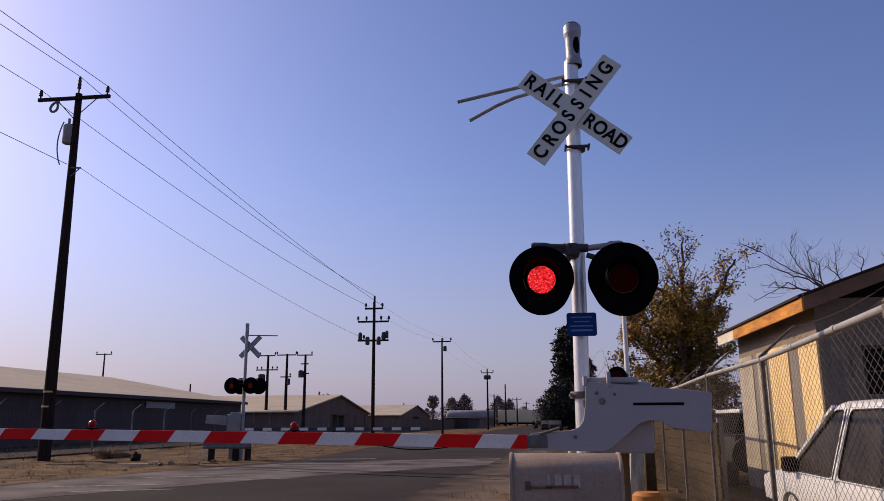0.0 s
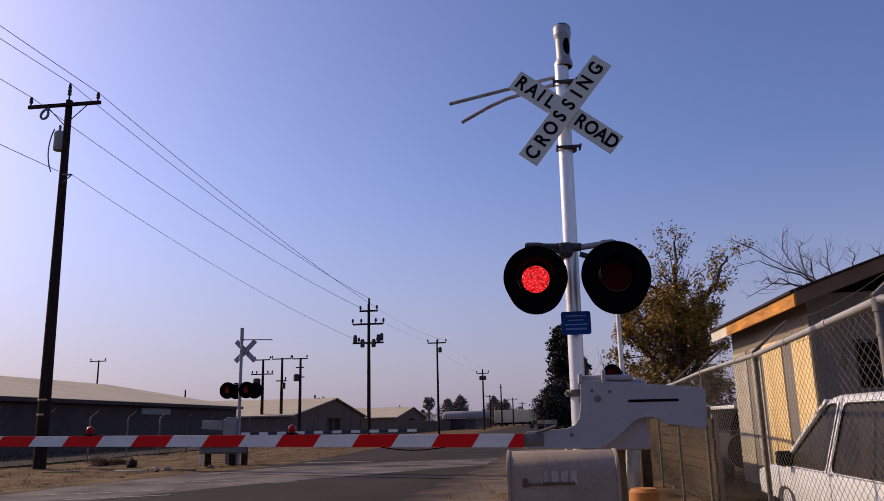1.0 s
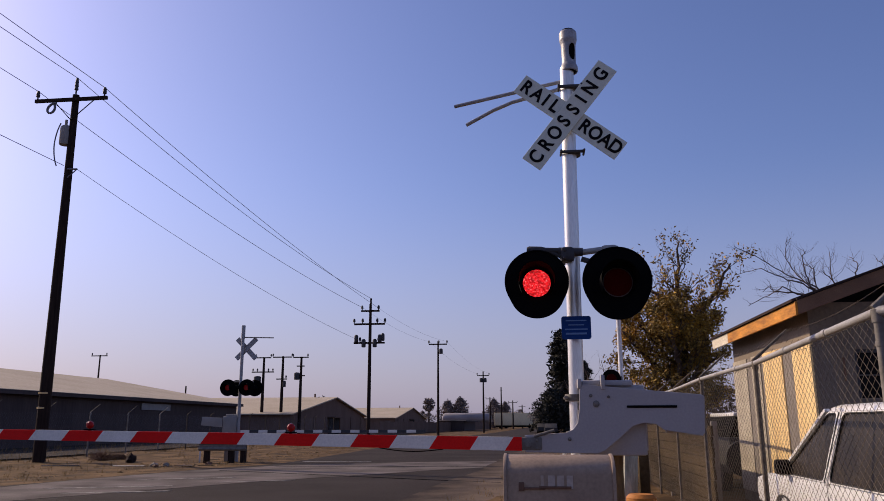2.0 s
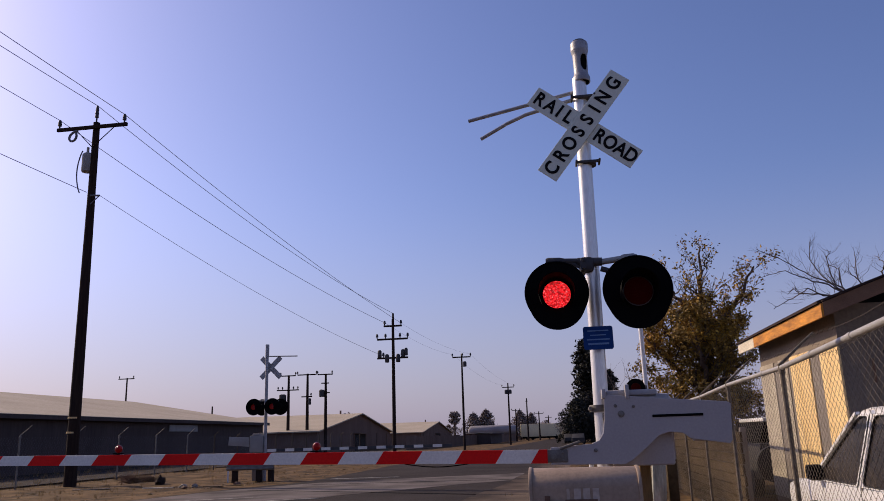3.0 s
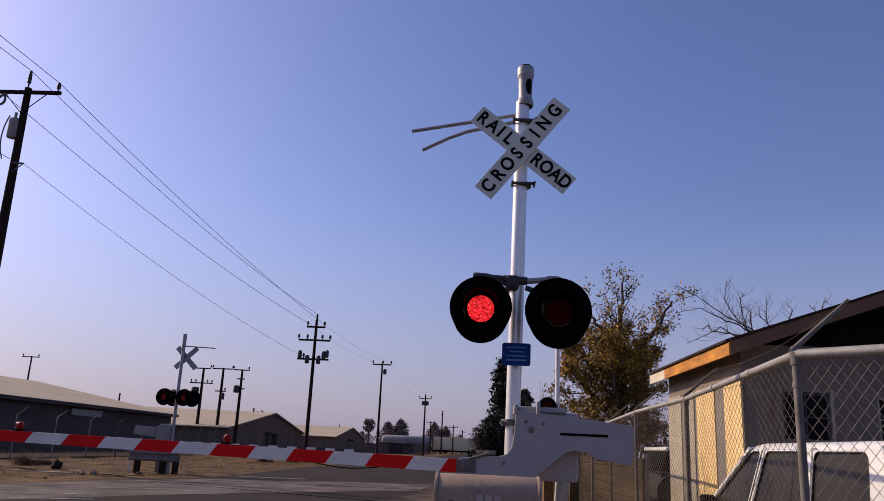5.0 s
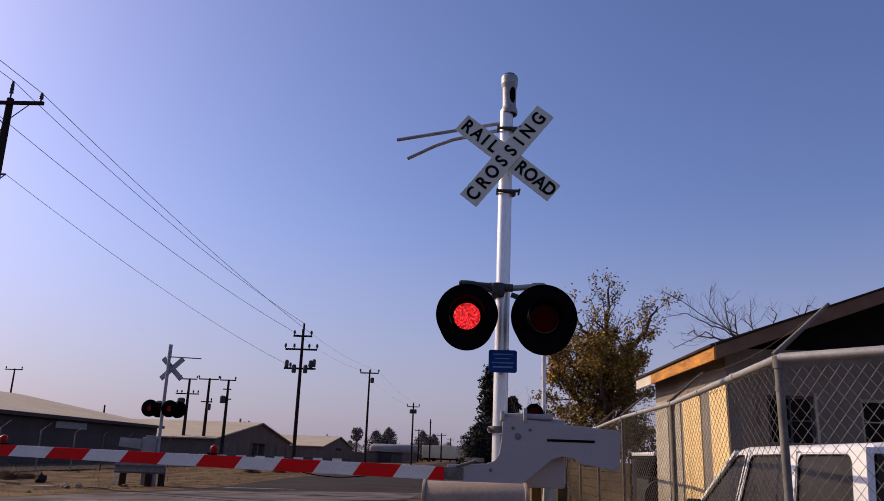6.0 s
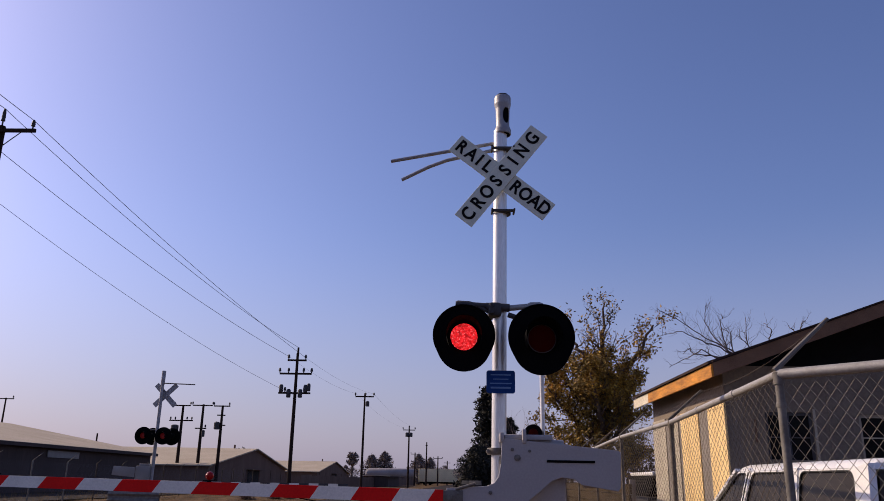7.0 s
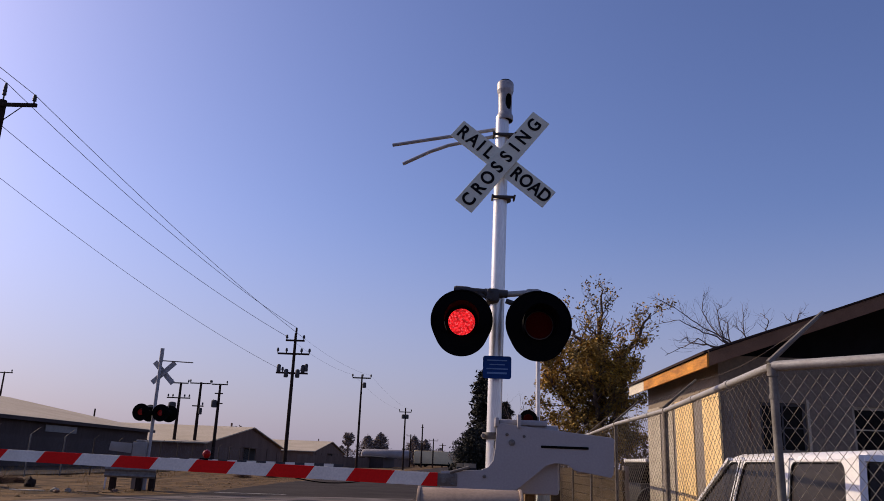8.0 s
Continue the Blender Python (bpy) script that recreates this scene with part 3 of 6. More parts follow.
    for z in (1.70, 1.40):
        bm = B()
        ring(bm, (0.345, 6.5, z), 0.083, 0.055)
        tube(bm, (0.268, 6.40, z), (0.268, 6.60, z), 0.016, n=8)
        part("mast_clamp", bm, GALV, s)
    bm = B()
    lathe(bm, [(0, 0.17), (0.03, 0.17), (0.05, 0.10), (0.30, 0.085), (0.32, 0.07)], (0.34, Y, -0.02), (0, 0, 1), 24)
    part("base_casting", bm, ALU, s)
    bm = B()
    path_tube(bm, [(0.30, 6.42, 1.42), (0.24, 6.36, 1.28), (0.25, 6.40, 0.9), (0.3, 6.46, 0.3)], 0.018, 8)
    path_tube(bm, [(0.36, 6.38, 1.45), (0.40, 6.34, 1.40), (0.33, 6.36, 1.1), (0.33, 6.45, 0.6)], 0.014, 8)
    part("conduit", bm, WHITE, s)
    return s


def gate_arm():
    """The lowered barrier with its counterweight plate."""
    g = thing("crossing_gate", "lowered red and white striped crossing gate arm with red lamps", "crossing gate", "crossing gates", at=(0.6, 6.33, 1.6))
    outline = [(-0.075, 1.268), (0.50, 1.258), (0.56, 1.285), (0.70, 1.40), (0.78, 1.47), (0.86, 1.495), (0.96, 1.485), (1.02, 1.44), (1.31, 1.395), (1.33, 1.42),
               (1.345, 1.70), (1.32, 1.715), (0.98, 1.745), (0.40, 1.80), (0.375, 1.775), (0.365, 1.60), (0.35, 1.50), (0.31, 1.445), (0.25, 1.42), (-0.075, 1.40)]
    bm = B()
    prism(bm, outline, "y", 6.30, 6.325, 0.004)
    part("counterweight_plate", bm, GREYPAINT, g, "pale grey steel counterweight plate", smooth=False)
    bm = B()
    box(bm, (0.74, 6.292, 1.612), (1.13, 6.2995, 1.632), 0.003)
    part("slot", bm, BLACK, g, smooth=False)
    bm = B()
    box(bm, (1.04, 6.328, 1.42), (1.32, 6.39, 1.69), 0.012)
    part("weight", bm, GREYPAINT, g, "bolted grey counterweight")
    for x, z, r in ((0.50, 1.645, 0.018), (0.46, 1.71, 0.009), (0.28, 1.37, 0.010), (0.02, 1.36, 0.010), (0.02, 1.30, 0.010), (0.6, 1.70, 0.008)):
        bm = B()
        lathe(bm, [(0, r * 1.5), (0.006, r * 1.5), (0.007, r), (0.018, r * 0.9), (0.02, r * 0.5)], (x, 6.2995, z), (0, -1, 0), 16)
        part("bolt", bm, GALV, g)
    for a, b in (((0.545, 6.285, 1.76), (0.575, 6.40, 1.875)), ((0.36, 6.29, 1.77), (0.39, 6.42, 1.845))):
        bm = B()
        box(bm, a, b, 0.006)
        part("clip", bm, GREYPAINT, g)
    bm = B()
    box(bm, (-0.12, 6.29, 1.285), (0.06, 6.34, 1.385), 0.008)
    tube(bm, (-0.05, 6.27, 1.33), (-0.05, 6.36, 1.33), 0.022, n=12)
    tube(bm, (0.0, 6.30, 1.39), (0.16, 6.28, 1.44), 0.012, n=8)
    part("arm_bracket", bm, GALV, g)
    # arm: slanted stripes, each a piece
    A, E = Vector((-0.10, 6.30, 1.333)), Vector((-6.75, 6.74, 1.437))
    d = (E - A).normalized()
    L = (E - A).length
    up = Vector((0, 0, 1))
    side = d.cross(up).normalized()
    up = side.cross(d).normalized()

    def at(s_, k, h):
        hh = 0.053 - 0.012 * s_ / L
        return A + d * s_ + side * k + up * h * hh
    edges = [0.0, 0.10, 0.385]
    s_ = 0.385
    while s_ < L - 0.2:
        s_ += 0.336
        edges.append(min(s_, L))
    for i, (a, b) in enumerate(zip(edges, edges[1:])):
        bm = B()
        sl = 0.034
        q = []
        for k in (-0.019, 0.019):
            for (s0, h) in ((a, -1), (b, -1), (b, 1), (a, 1)):
                lean = 0 if (s0 == 0 or s0 == edges[-1]) else sl * h
                q.append(bm.verts.new(at(s0 - lean, k, h)))
        for f in ((0, 1, 2, 3), (7, 6, 5, 4), (0, 4, 5, 1), (1, 5, 6, 2), (2, 6, 7, 3), (3, 7, 4, 0)):
            bm.faces.new([q[j] for j in f])
        part("stripe", bm, RED if i % 2 == 0 else SHEET, g, "red stripe" if i % 2 == 0 else "white stripe", smooth=False)
    bm = B()
    path_tube(bm, [A + d * (0.64 + 0.54 * i / 28) + up * (-0.052 - 0.024 * math.sin(math.pi * i / 28)) for i in range(29)], 0.0045, 6)
    part("cable", bm, BLACK, g)
    for s_ in (1.96, 3.86, 6.5):
        bm = B()
        c = at(s_, 0, 1) + up * 0.05
        lathe(bm, [(-0.031, 0.010), (-0.026, 0.022), (-0.013, 0.032), (0.0, 0.035), (0.013, 0.032), (0.026, 0.022), (0.031, 0.010)], c, side, 24)
        tl = part("arm_lamp", bm, TAIL, g, "small round red arm lamp")
        bm = B()
        tube(bm, at(s_, 0, 1), c - up * 0.035, 0.015, n=8)
        box(bm, c - Vector((0.05, 0.012, 0.045)), c - Vector((-0.05, -0.012, 0.035)))
        part("lamp_base", bm, BLACK, tl)
    return g


def side_lamp():
    s = thing("signal_light", "small hooded red signal light on a thin white pole", "signal light", at=(0.775, 6.95, 0.95))
    bm = B()
    path_tube(bm, [(0.72, 6.99, 0.95), (0.72, 6.99, 1.30), (0.785, 6.985, 1.45), (0.785, 6.985, 2.55)], 0.020, 14)
    part("pole", bm, WHITE, s)
    bm = B()
    lathe(bm, [(-0.05, 0.05), (0, 0.080), (0.012, 0.083), (0.016, 0.076), (0.016, 0.05)], (0.69, 6.92, 1.875), (0, -1, 0), 28)
    part("hood", bm, BLACK, s)
    bm = B()
    lathe(bm, [(0.014, 0.045), (0.03, 0.041), (0.036, 0.02)], (0.69, 6.92, 1.875), (0, -1, 0), 24)
    part("lens", bm, DIM, s)
    bm = B()
    box(bm, (0.69, 6.93, 1.86), (0.79, 6.98, 1.90), 0.008)
    part("bracket", bm, GALV, s)


crossing_signal()
gate_arm()
side_lamp()


# ---- mailbox ----
def mailbox():
    x0, x1, y0, y1, zb, zt = -0.135, 0.365, 3.72, 4.0, 1.07, 1.345
    m = thing("mailbox", "tan painted rural mailbox with worn print and rusty flag", "mailbox", at=(0.1, 3.86, 0))
    yc, r = (y0 + y1) / 2, (y1 - y0) / 2
    out = [(y0, zb), (y1, zb), (y1, zt - r * 0.62)]
    for i in range(1, 12):
        a = math.pi * i / 12
        out.append((yc + r * math.cos(a), zt - r * 0.62 + r * 0.62 * math.sin(a)))
    out.append((y0, zt - r * 0.62))
    bm = B()
    prism(bm, out, "x", x0, x1, 0.004)
    part("body", bm, TAN, m)
    for xx in (x0 - 0.012, x1 - 0.004):
        bm = B()
        big = [(yc + (a - yc) * 1.05, (zb + zt) / 2 + (b - (zb + zt) / 2) * 1.04) for a, b in out]
        prism(bm, big, "x", xx, xx + 0.016, 0.003)
        part("door" if xx < x0 else "end_rim", bm, TAN, m)
    bm = B()
    box(bm, (0.02, y0 - 0.010, zb + 0.125), (0.17, y0 - 0.004, zb + 0.137), 0.002)
    box(bm, (-0.075, y0 - 0.012, zb + 0.115), (-0.05, y0 - 0.004, zb + 0.155), 0.002)
    box(bm, (-0.05, y0 - 0.010, zb + 0.122), (0.05, y0 - 0.004, zb + 0.132), 0.002)
    part("flag", bm, RUST, m, "rusty folded flag")
    for i, (w, h) in enumerate(((0.014, 0.06), (0.032, 0.06), (0.032, 0.06), (0.030, 0.06))):
        bm = B()
        cx = 0.035 + i * 0.043
        box(bm, (cx - w / 2, y0 - 0.0035, zb + 0.125), (cx + w / 2, y0 - 0.001, zb + 0.125 + h))
        part("print_bar", bm, PRINT, m, smooth=False)
    bm = B()
    box(bm, (0.07, 3.81, -0.1), (0.16, 3.91, zb), 0.008)
    box(bm, (-0.08, 3.76, zb - 0.03), (0.32, 3.96, zb), 0.004)
    part("post", bm, OLDWOOD, m)


mailbox()


# ---- chain-link fences ----
def diagonal_net(bm, p, q, z0, z1, pitch, r, steep=1.3):
    """Two families of wires crossing at right angles, over a span from p to q."""
    p, q = Vector((*p, 0)), Vector((*q, 0))
    d = (q - p)
    L = d.length
    d.normalize()
    off = Vector((-d.y, d.x, 0)) * r * 0.9
    H = z1 - z0
    for fam in (1, -1):
        s_ = -H / min(steep, 1)
        while s_ < L + H / min(steep, 1):
            a0, b0 = (s_, s_ + H / steep) if fam == 1 else (s_ + H / steep, s_)
            lo, hi = 0.0, 1.0
            if b0 != a0:
                t0, t1 = sorted(((0 - a0) / (b0 - a0), (L - a0) / (b0 - a0)))
                lo, hi = max(lo, t0), min(hi, t1)
            if hi - lo > 0.02:
                u = p + d * (a0 + (b0 - a0) * lo) + off * fam + Vector((0, 0, z0 + H * lo))
                v = p + d * (a0 + (b0 - a0) * hi) + off * fam + Vector((0, 0, z0 + H * hi))
                tube(bm, u, v, r, n=4, caps=False)
            s_ += pitch


def fence_post(f, x, y, top, r, lean, material, reach=0.40):
    bm = B()
    gz = 0.0
    tube(bm, (x, y, gz - 0.1), (x, y, top), r, n=16)
    p = part("post", bm, material, f)
    c = Vector((x, y, top + 0.06))
    bm = B()
    lathe(bm, [(-0.04, r * 1.3), (0.03, r * 1.35), (0.04, r * 0.9), (0.07, r * 0.8)], (x, y, top), (0, 0, 1), 16)
    part("post_cap", bm, material, p)
    bm = B()
    ring(bm, (x, y, top - 0.16), r * 1.15, 0.03, 16)
    part("tension_band", bm, material, p)
    tip = c + Vector(lean) * reach
    bm = B()
    tube(bm, c - Vector(lean) * 0.03, tip, 0.019, 0.012, n=8)
    part("barb_arm", bm, material, p)
    return c, tip


def near_fence():
    f = thing("chain_link_fence", "galvanised chain-link fence with barbed-wire arms", "fence", "fences", at=(1.94, 4.48, 0))
    TOP = 2.10
    line = [(1.93, 4.46), (2.30, 8.30), (2.36, 11.25), (2.62, 14.9), (2.72, 17.9), (2.8, 20.8)]
    lean = Vector((0.72, 0.05, 0.62)).normalized()
    tips = []
    for i, (x, y) in enumerate(line):
        tips.append(fence_post(f, x, y, TOP - 0.02, 0.0245 if i == 0 else 0.025, lean if i else Vector((0.62, 0.06, 0.55)).normalized(), GALV if i == 0 else WORNPOST, 0.47))
    right = [(1.93, 4.46), (4.05, 2.25), (6.2, 0.0)]
    for x, y in right[1:]:
        tips.append(fence_post(f, x, y, TOP - 0.02, 0.030, Vector((0.5, 0.5, 0.6)).normalized(), GALV, 0.42))
    for seq in (line, right):
        for a, b in zip(seq, seq[1:]):
            bm = B()
            tube(bm, (*a, TOP), (*b, TOP), 0.032 if seq is right else 0.026, n=14)
            dv = Vector(b) - Vector(a)
            for k in (0.28, 0.62):
                c = Vector(a) + dv * k
                tube(bm, (*(c - dv * 0.012), TOP), (*(c + dv * 0.012), TOP), 0.031, n=14)
            part("top_rail", bm, RAIL, f)
            bm = B()
            diagonal_net(bm, a, b, 0.04, TOP - 0.01, 0.072 if seq is right else 0.125, 0.0017 if seq is right else 0.0016, 1.3 if seq is right else 0.6)
            part("wire_mesh", bm, WIRE if seq is right else DULLWIRE, f, "diamond wire mesh", smooth=False)
    for k in (0.35, 0.65, 0.95):
        bm = B()
        for (c0, t0), (c1, t1) in zip(tips[:6], tips[1:6]):
            a, b = c0.lerp(t0, k), c1.lerp(t1, k)
            pts = [a.lerp(b, j / 6) + Vector((0, 0, -0.16 * (1 if k < 0.9 else 0.5) * math.sin(math.pi * j / 6))) for j in range(7)]
            path_tube(bm, pts, 0.0018, 4)
            for j in range(18):
                w = a.lerp(b, (j + 0.5) / 18) + Vector((0, 0, -0.16 * (1 if k < 0.9 else 0.5) * math.sin(math.pi * (j + 0.5) / 18)))
                tube(bm, w - Vector((0.012, 0, 0.018)), w + Vector((0.012, 0, 0.018)), 0.002, n=4)
        part("barbed_wire", bm, RUSTWIRE, f, smooth=False)


def far_fence():
    f = thing("chain_link_fence", "far chain-link fence with grey posts along the warehouse", "fence", "fences", at=(-21, 30, 0))
    ys = [14.0 + 3.5 * i for i in range(20)]
    for y in ys:
        # Posts past y = 45 take a darker colour and shorter arms.
        fence_post(f, -21.0, y, 2.0, 0.035, Vector((0.62, 0.2, 0.6)).normalized(), GALV if y < 45 else RUSTWIRE, 0.55 if y < 45 else 0.3)
    bm = B()
    diagonal_net(bm, (-21.0, ys[0]), (-21.0, ys[-1]), 0.05, 2.0, 0.16, 0.0011)
    part("wire_mesh", bm, CABLE, f, "thin diamond wire mesh", smooth=False)


near_fence()
far_fence()


# ---- house ----
def house():
    h = thing("house", "single-storey grey house with plywood-clad wall and low gable roof", "house", at=(4.2, 12.14, 0))
    X0, X1, Y0, Y1, ZE = 4.19, 14.2, 12.14, 16.75, 3.27
    PITCH = 0.36
    RX = (X0 + X1) / 2

    def roof_z(x):
        return ZE + PITCH * (min(x, X1 + X0 - x) - X0)
    wins = [(4.80, 5.53, 1.80, 2.57), (6.24, 7.3, 1.84, 2.55)]
    bm = B()
    # gable wall in strips round the openings
    cuts = [X0, wins[0][0], wins[0][1], wins[1][0], wins[1][1], RX, X1]
    for a, b in zip(cuts, cuts[1:]):
        win = next((w for w in wins if w[0] == a and w[1] == b), None)
        top = [(b, min(roof_z(b), 3.285)), (a, min(roof_z(a), 3.285))]
        if roof_z(a) < 3.285 < roof_z(b):
            top.insert(1, (X0 + (3.285 - ZE) / PITCH, 3.285))
        if win:
            prism(bm, [(a, 0), (b, 0), (b, win[2]), (a, win[2])], "y", Y0, Y0 + 0.15)
            part("gable_wall", bm, WALL, h, smooth=False)
            bm = B()
            prism(bm, [(a, win[3]), (b, win[3]), *top], "y", Y0, Y0 + 0.15)
            part("gable_wall", bm, WALL, h, smooth=False)
            bm = B()
        else:
            prism(bm, [(a, 0), (b, 0), *top], "y", Y0, Y0 + 0.15)
            part("gable_wall", bm, WALL, h, "grey painted gable wall", smooth=False)
            bm = B()
    # Near-black back and floor put the roof's shade into the colour.
    bm = B()
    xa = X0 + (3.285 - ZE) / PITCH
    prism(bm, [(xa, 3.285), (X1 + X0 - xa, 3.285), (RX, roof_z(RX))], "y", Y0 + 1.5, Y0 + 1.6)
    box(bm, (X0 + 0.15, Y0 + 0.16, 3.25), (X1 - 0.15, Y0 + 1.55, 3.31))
    part("gable_shade_fill", bm, DARKIN, h, "near-black fill for the shade in the open gable", smooth=False)
    bm = B()
    box(bm, (X0 + 0.003, Y0 + 0.15, 0), (X0 + 0.15, Y1, ZE + 0.05))
    part("side_wall", bm, WALL, h, smooth=False)
    bm = B()
    box(bm, (X0 + 0.15, Y1 - 0.15, 0), (X1, Y1, ZE))
    box(bm, (X1 - 0.15, Y0 + 0.15, 0), (X1, Y1 - 0.15, ZE))
    prism(bm, [(X0 + 0.15, ZE), (X1, ZE), (RX, roof_z(RX))], "y", Y1 - 0.15, Y1)
    part("rear_wall", bm, WALL, h, smooth=False)
    # cladding sheets and battens on the road side
    for a, b, mt, proud, z0 in ((12.10, 12.95, PLY, 0.035, 0.25), (13.50, 14.60, PLY, 0.03, 0.25), (14.78, 15.36, GREYBOARD, 0.03, 0.3), (15.72, 16.74, GREYBOARD, 0.025, 0.2)):
        bm = B()
        box(bm, (X0 - proud, a, z0), (X0 - 0.002, b, 2.72), 0.003)
        part("cladding_panel", bm, mt, h, "bare yellow plywood sheet" if mt is PLY else "pale wall board", smooth=False)
    for a, b in ((12.96, 13.49), (14.61, 14.77), (15.37, 15.71)):
        bm = B()
        box(bm, (X0 - 0.012, a, 0.4), (X0 - 0.001, b, 2.70), 0.002)
        part("stud_board", bm, OLDWOOD, h, "weathered grey board", smooth=False)
    for x, w in ((X0 + 0.02, 0.0),):
        bm = B()
        box(bm, (4.62, Y0 - 0.02, 2.1), (4.65, Y0 - 0.002, 2.45), 0.004)
        part("hook", bm, RUST, h)
    # roof slabs, fascia and rake boards
    OV, GY0, GY1 = 0.29, Y0 - 0.45, Y1 + 0.35
    for sgn in (1, -1):
        bm = B()
        xe = X0 - OV if sgn == 1 else X1 + OV
        ze = roof_z(X0) - PITCH * OV
        zr = roof_z(RX)
        xo = xe - 0.07 * sgn
        prism(bm, [(xo, ze + 0.075), (RX, zr + 0.02), (RX, zr + 0.10), (xo, ze + 0.115)], "y", GY0, GY1)
        part("roof", bm, SHINGLE, h, "dark shingle roof slope", smooth=False)
        bm = B()
        prism(bm, [(xe + 0.03, ze - 0.005), (RX, zr - 0.015), (RX, zr + 0.018), (xe + 0.03, ze + 0.018)], "y", GY0 + 0.04, GY1)
        part("soffit", bm, SOFFIT, h, smooth=False)
        bm = B()
        drop = 0.19
        prism(bm, [(xe, ze - drop + 0.07), (RX, zr - drop + 0.07), (RX, zr + 0.09), (xe, ze + 0.09)], "y", GY0 - 0.035, GY0 - 0.002, 0.003)
        part("rake_board", bm, TRIM, h, "dark brown rake board", smooth=False)
        bm = B()
        prism(bm, [(xe - 0.01, ze + 0.095), (RX, zr + 0.095), (RX, zr + 0.122), (xe - 0.01, ze + 0.122)], "y", GY0 - 0.06, GY0 + 0.3, 0.003)
        part("drip_edge", bm, SHINGLE, h, smooth=False)
    xe, ze = X0 - OV, roof_z(X0) - PITCH * OV
    for a, b, mt, lab in ((GY0 - 0.036, 15.75, LUMBER, "new orange lumber fascia board"), (15.76, GY1, PALEWOOD, "pale weathered fascia board")):
        bm = B()
        box(bm, (xe - 0.036, a, ze - 0.13), (xe - 0.002, b, ze + 0.072), 0.004)
        part("fascia", bm, mt, h, lab, smooth=False)
    for i in range(8):
        y = GY0 + 0.25 + i * 0.62
        bm = B()
        prism(bm, [(xe + 0.01, ze - 0.10), (X0, ze - 0.10 + PITCH * OV), (X0, ze - 0.01 + PITCH * OV), (xe + 0.01, ze - 0.01)], "y", y, y + 0.045)
        part("rafter_tail", bm, OLDWOOD, h, smooth=False)
    for i, (a, b, c, d) in enumerate(wins):
        bm = B()
        box(bm, (a, Y0 + 0.03, c), (b, Y0 + 0.07, c + 0.05), 0.003)
        w = part("window", bm, WALL, h, "small divided window, dark inside", smooth=False)
        for q in (((a, d - 0.05), (b, d)), ((a, c + 0.05), (a + 0.05, d - 0.05)), ((b - 0.05, c + 0.05), (b, d - 0.05)), (((a + b) / 2 - 0.012, c + 0.05), ((a + b) / 2 + 0.012, d - 0.05)), ((a + 0.05, (c + d) / 2 - 0.01), (b - 0.05, (c + d) / 2 + 0.01))):
            bm = B()
            box(bm, (q[0][0], Y0 + 0.03, q[0][1]), (q[1][0], Y0 + 0.07, q[1][1]), 0.003)
            part("frame_bar", bm, GREYBOARD if i else DARKRIM, w, smooth=False)
        for q0, q1 in ((b + 0.003, b + 0.045),):
            bm = B()
            box(bm, (q0, Y0 - 0.02, c - 0.05), (q1, Y0 - 0.002, d + 0.05), 0.004)
            part("trim_board", bm, GREYBOARD, w, smooth=False)
        bm = B()
        box(bm, (a + 0.04, Y0 + 0.048, c + 0.04), (b - 0.04, Y0 + 0.053, d - 0.04))
        part("pane", bm, PANE, w, smooth=False)
        # Black sheet behind the glass stands in for the dim room.
        bm = B()
        box(bm, (a + 0.01, Y0 + 0.11, c + 0.01), (b - 0.01, Y0 + 0.12, d - 0.01))
        part("room_fill", bm, DARKIN, w, "black sheet standing in for the unlit room", smooth=False)
    bm = B()
    box(bm, (5.78, Y0 - 0.012, 0.9), (5.86, Y0 - 0.002, 3.05), 0.003)
    part("batten", bm, WALL, h, smooth=False)


house()


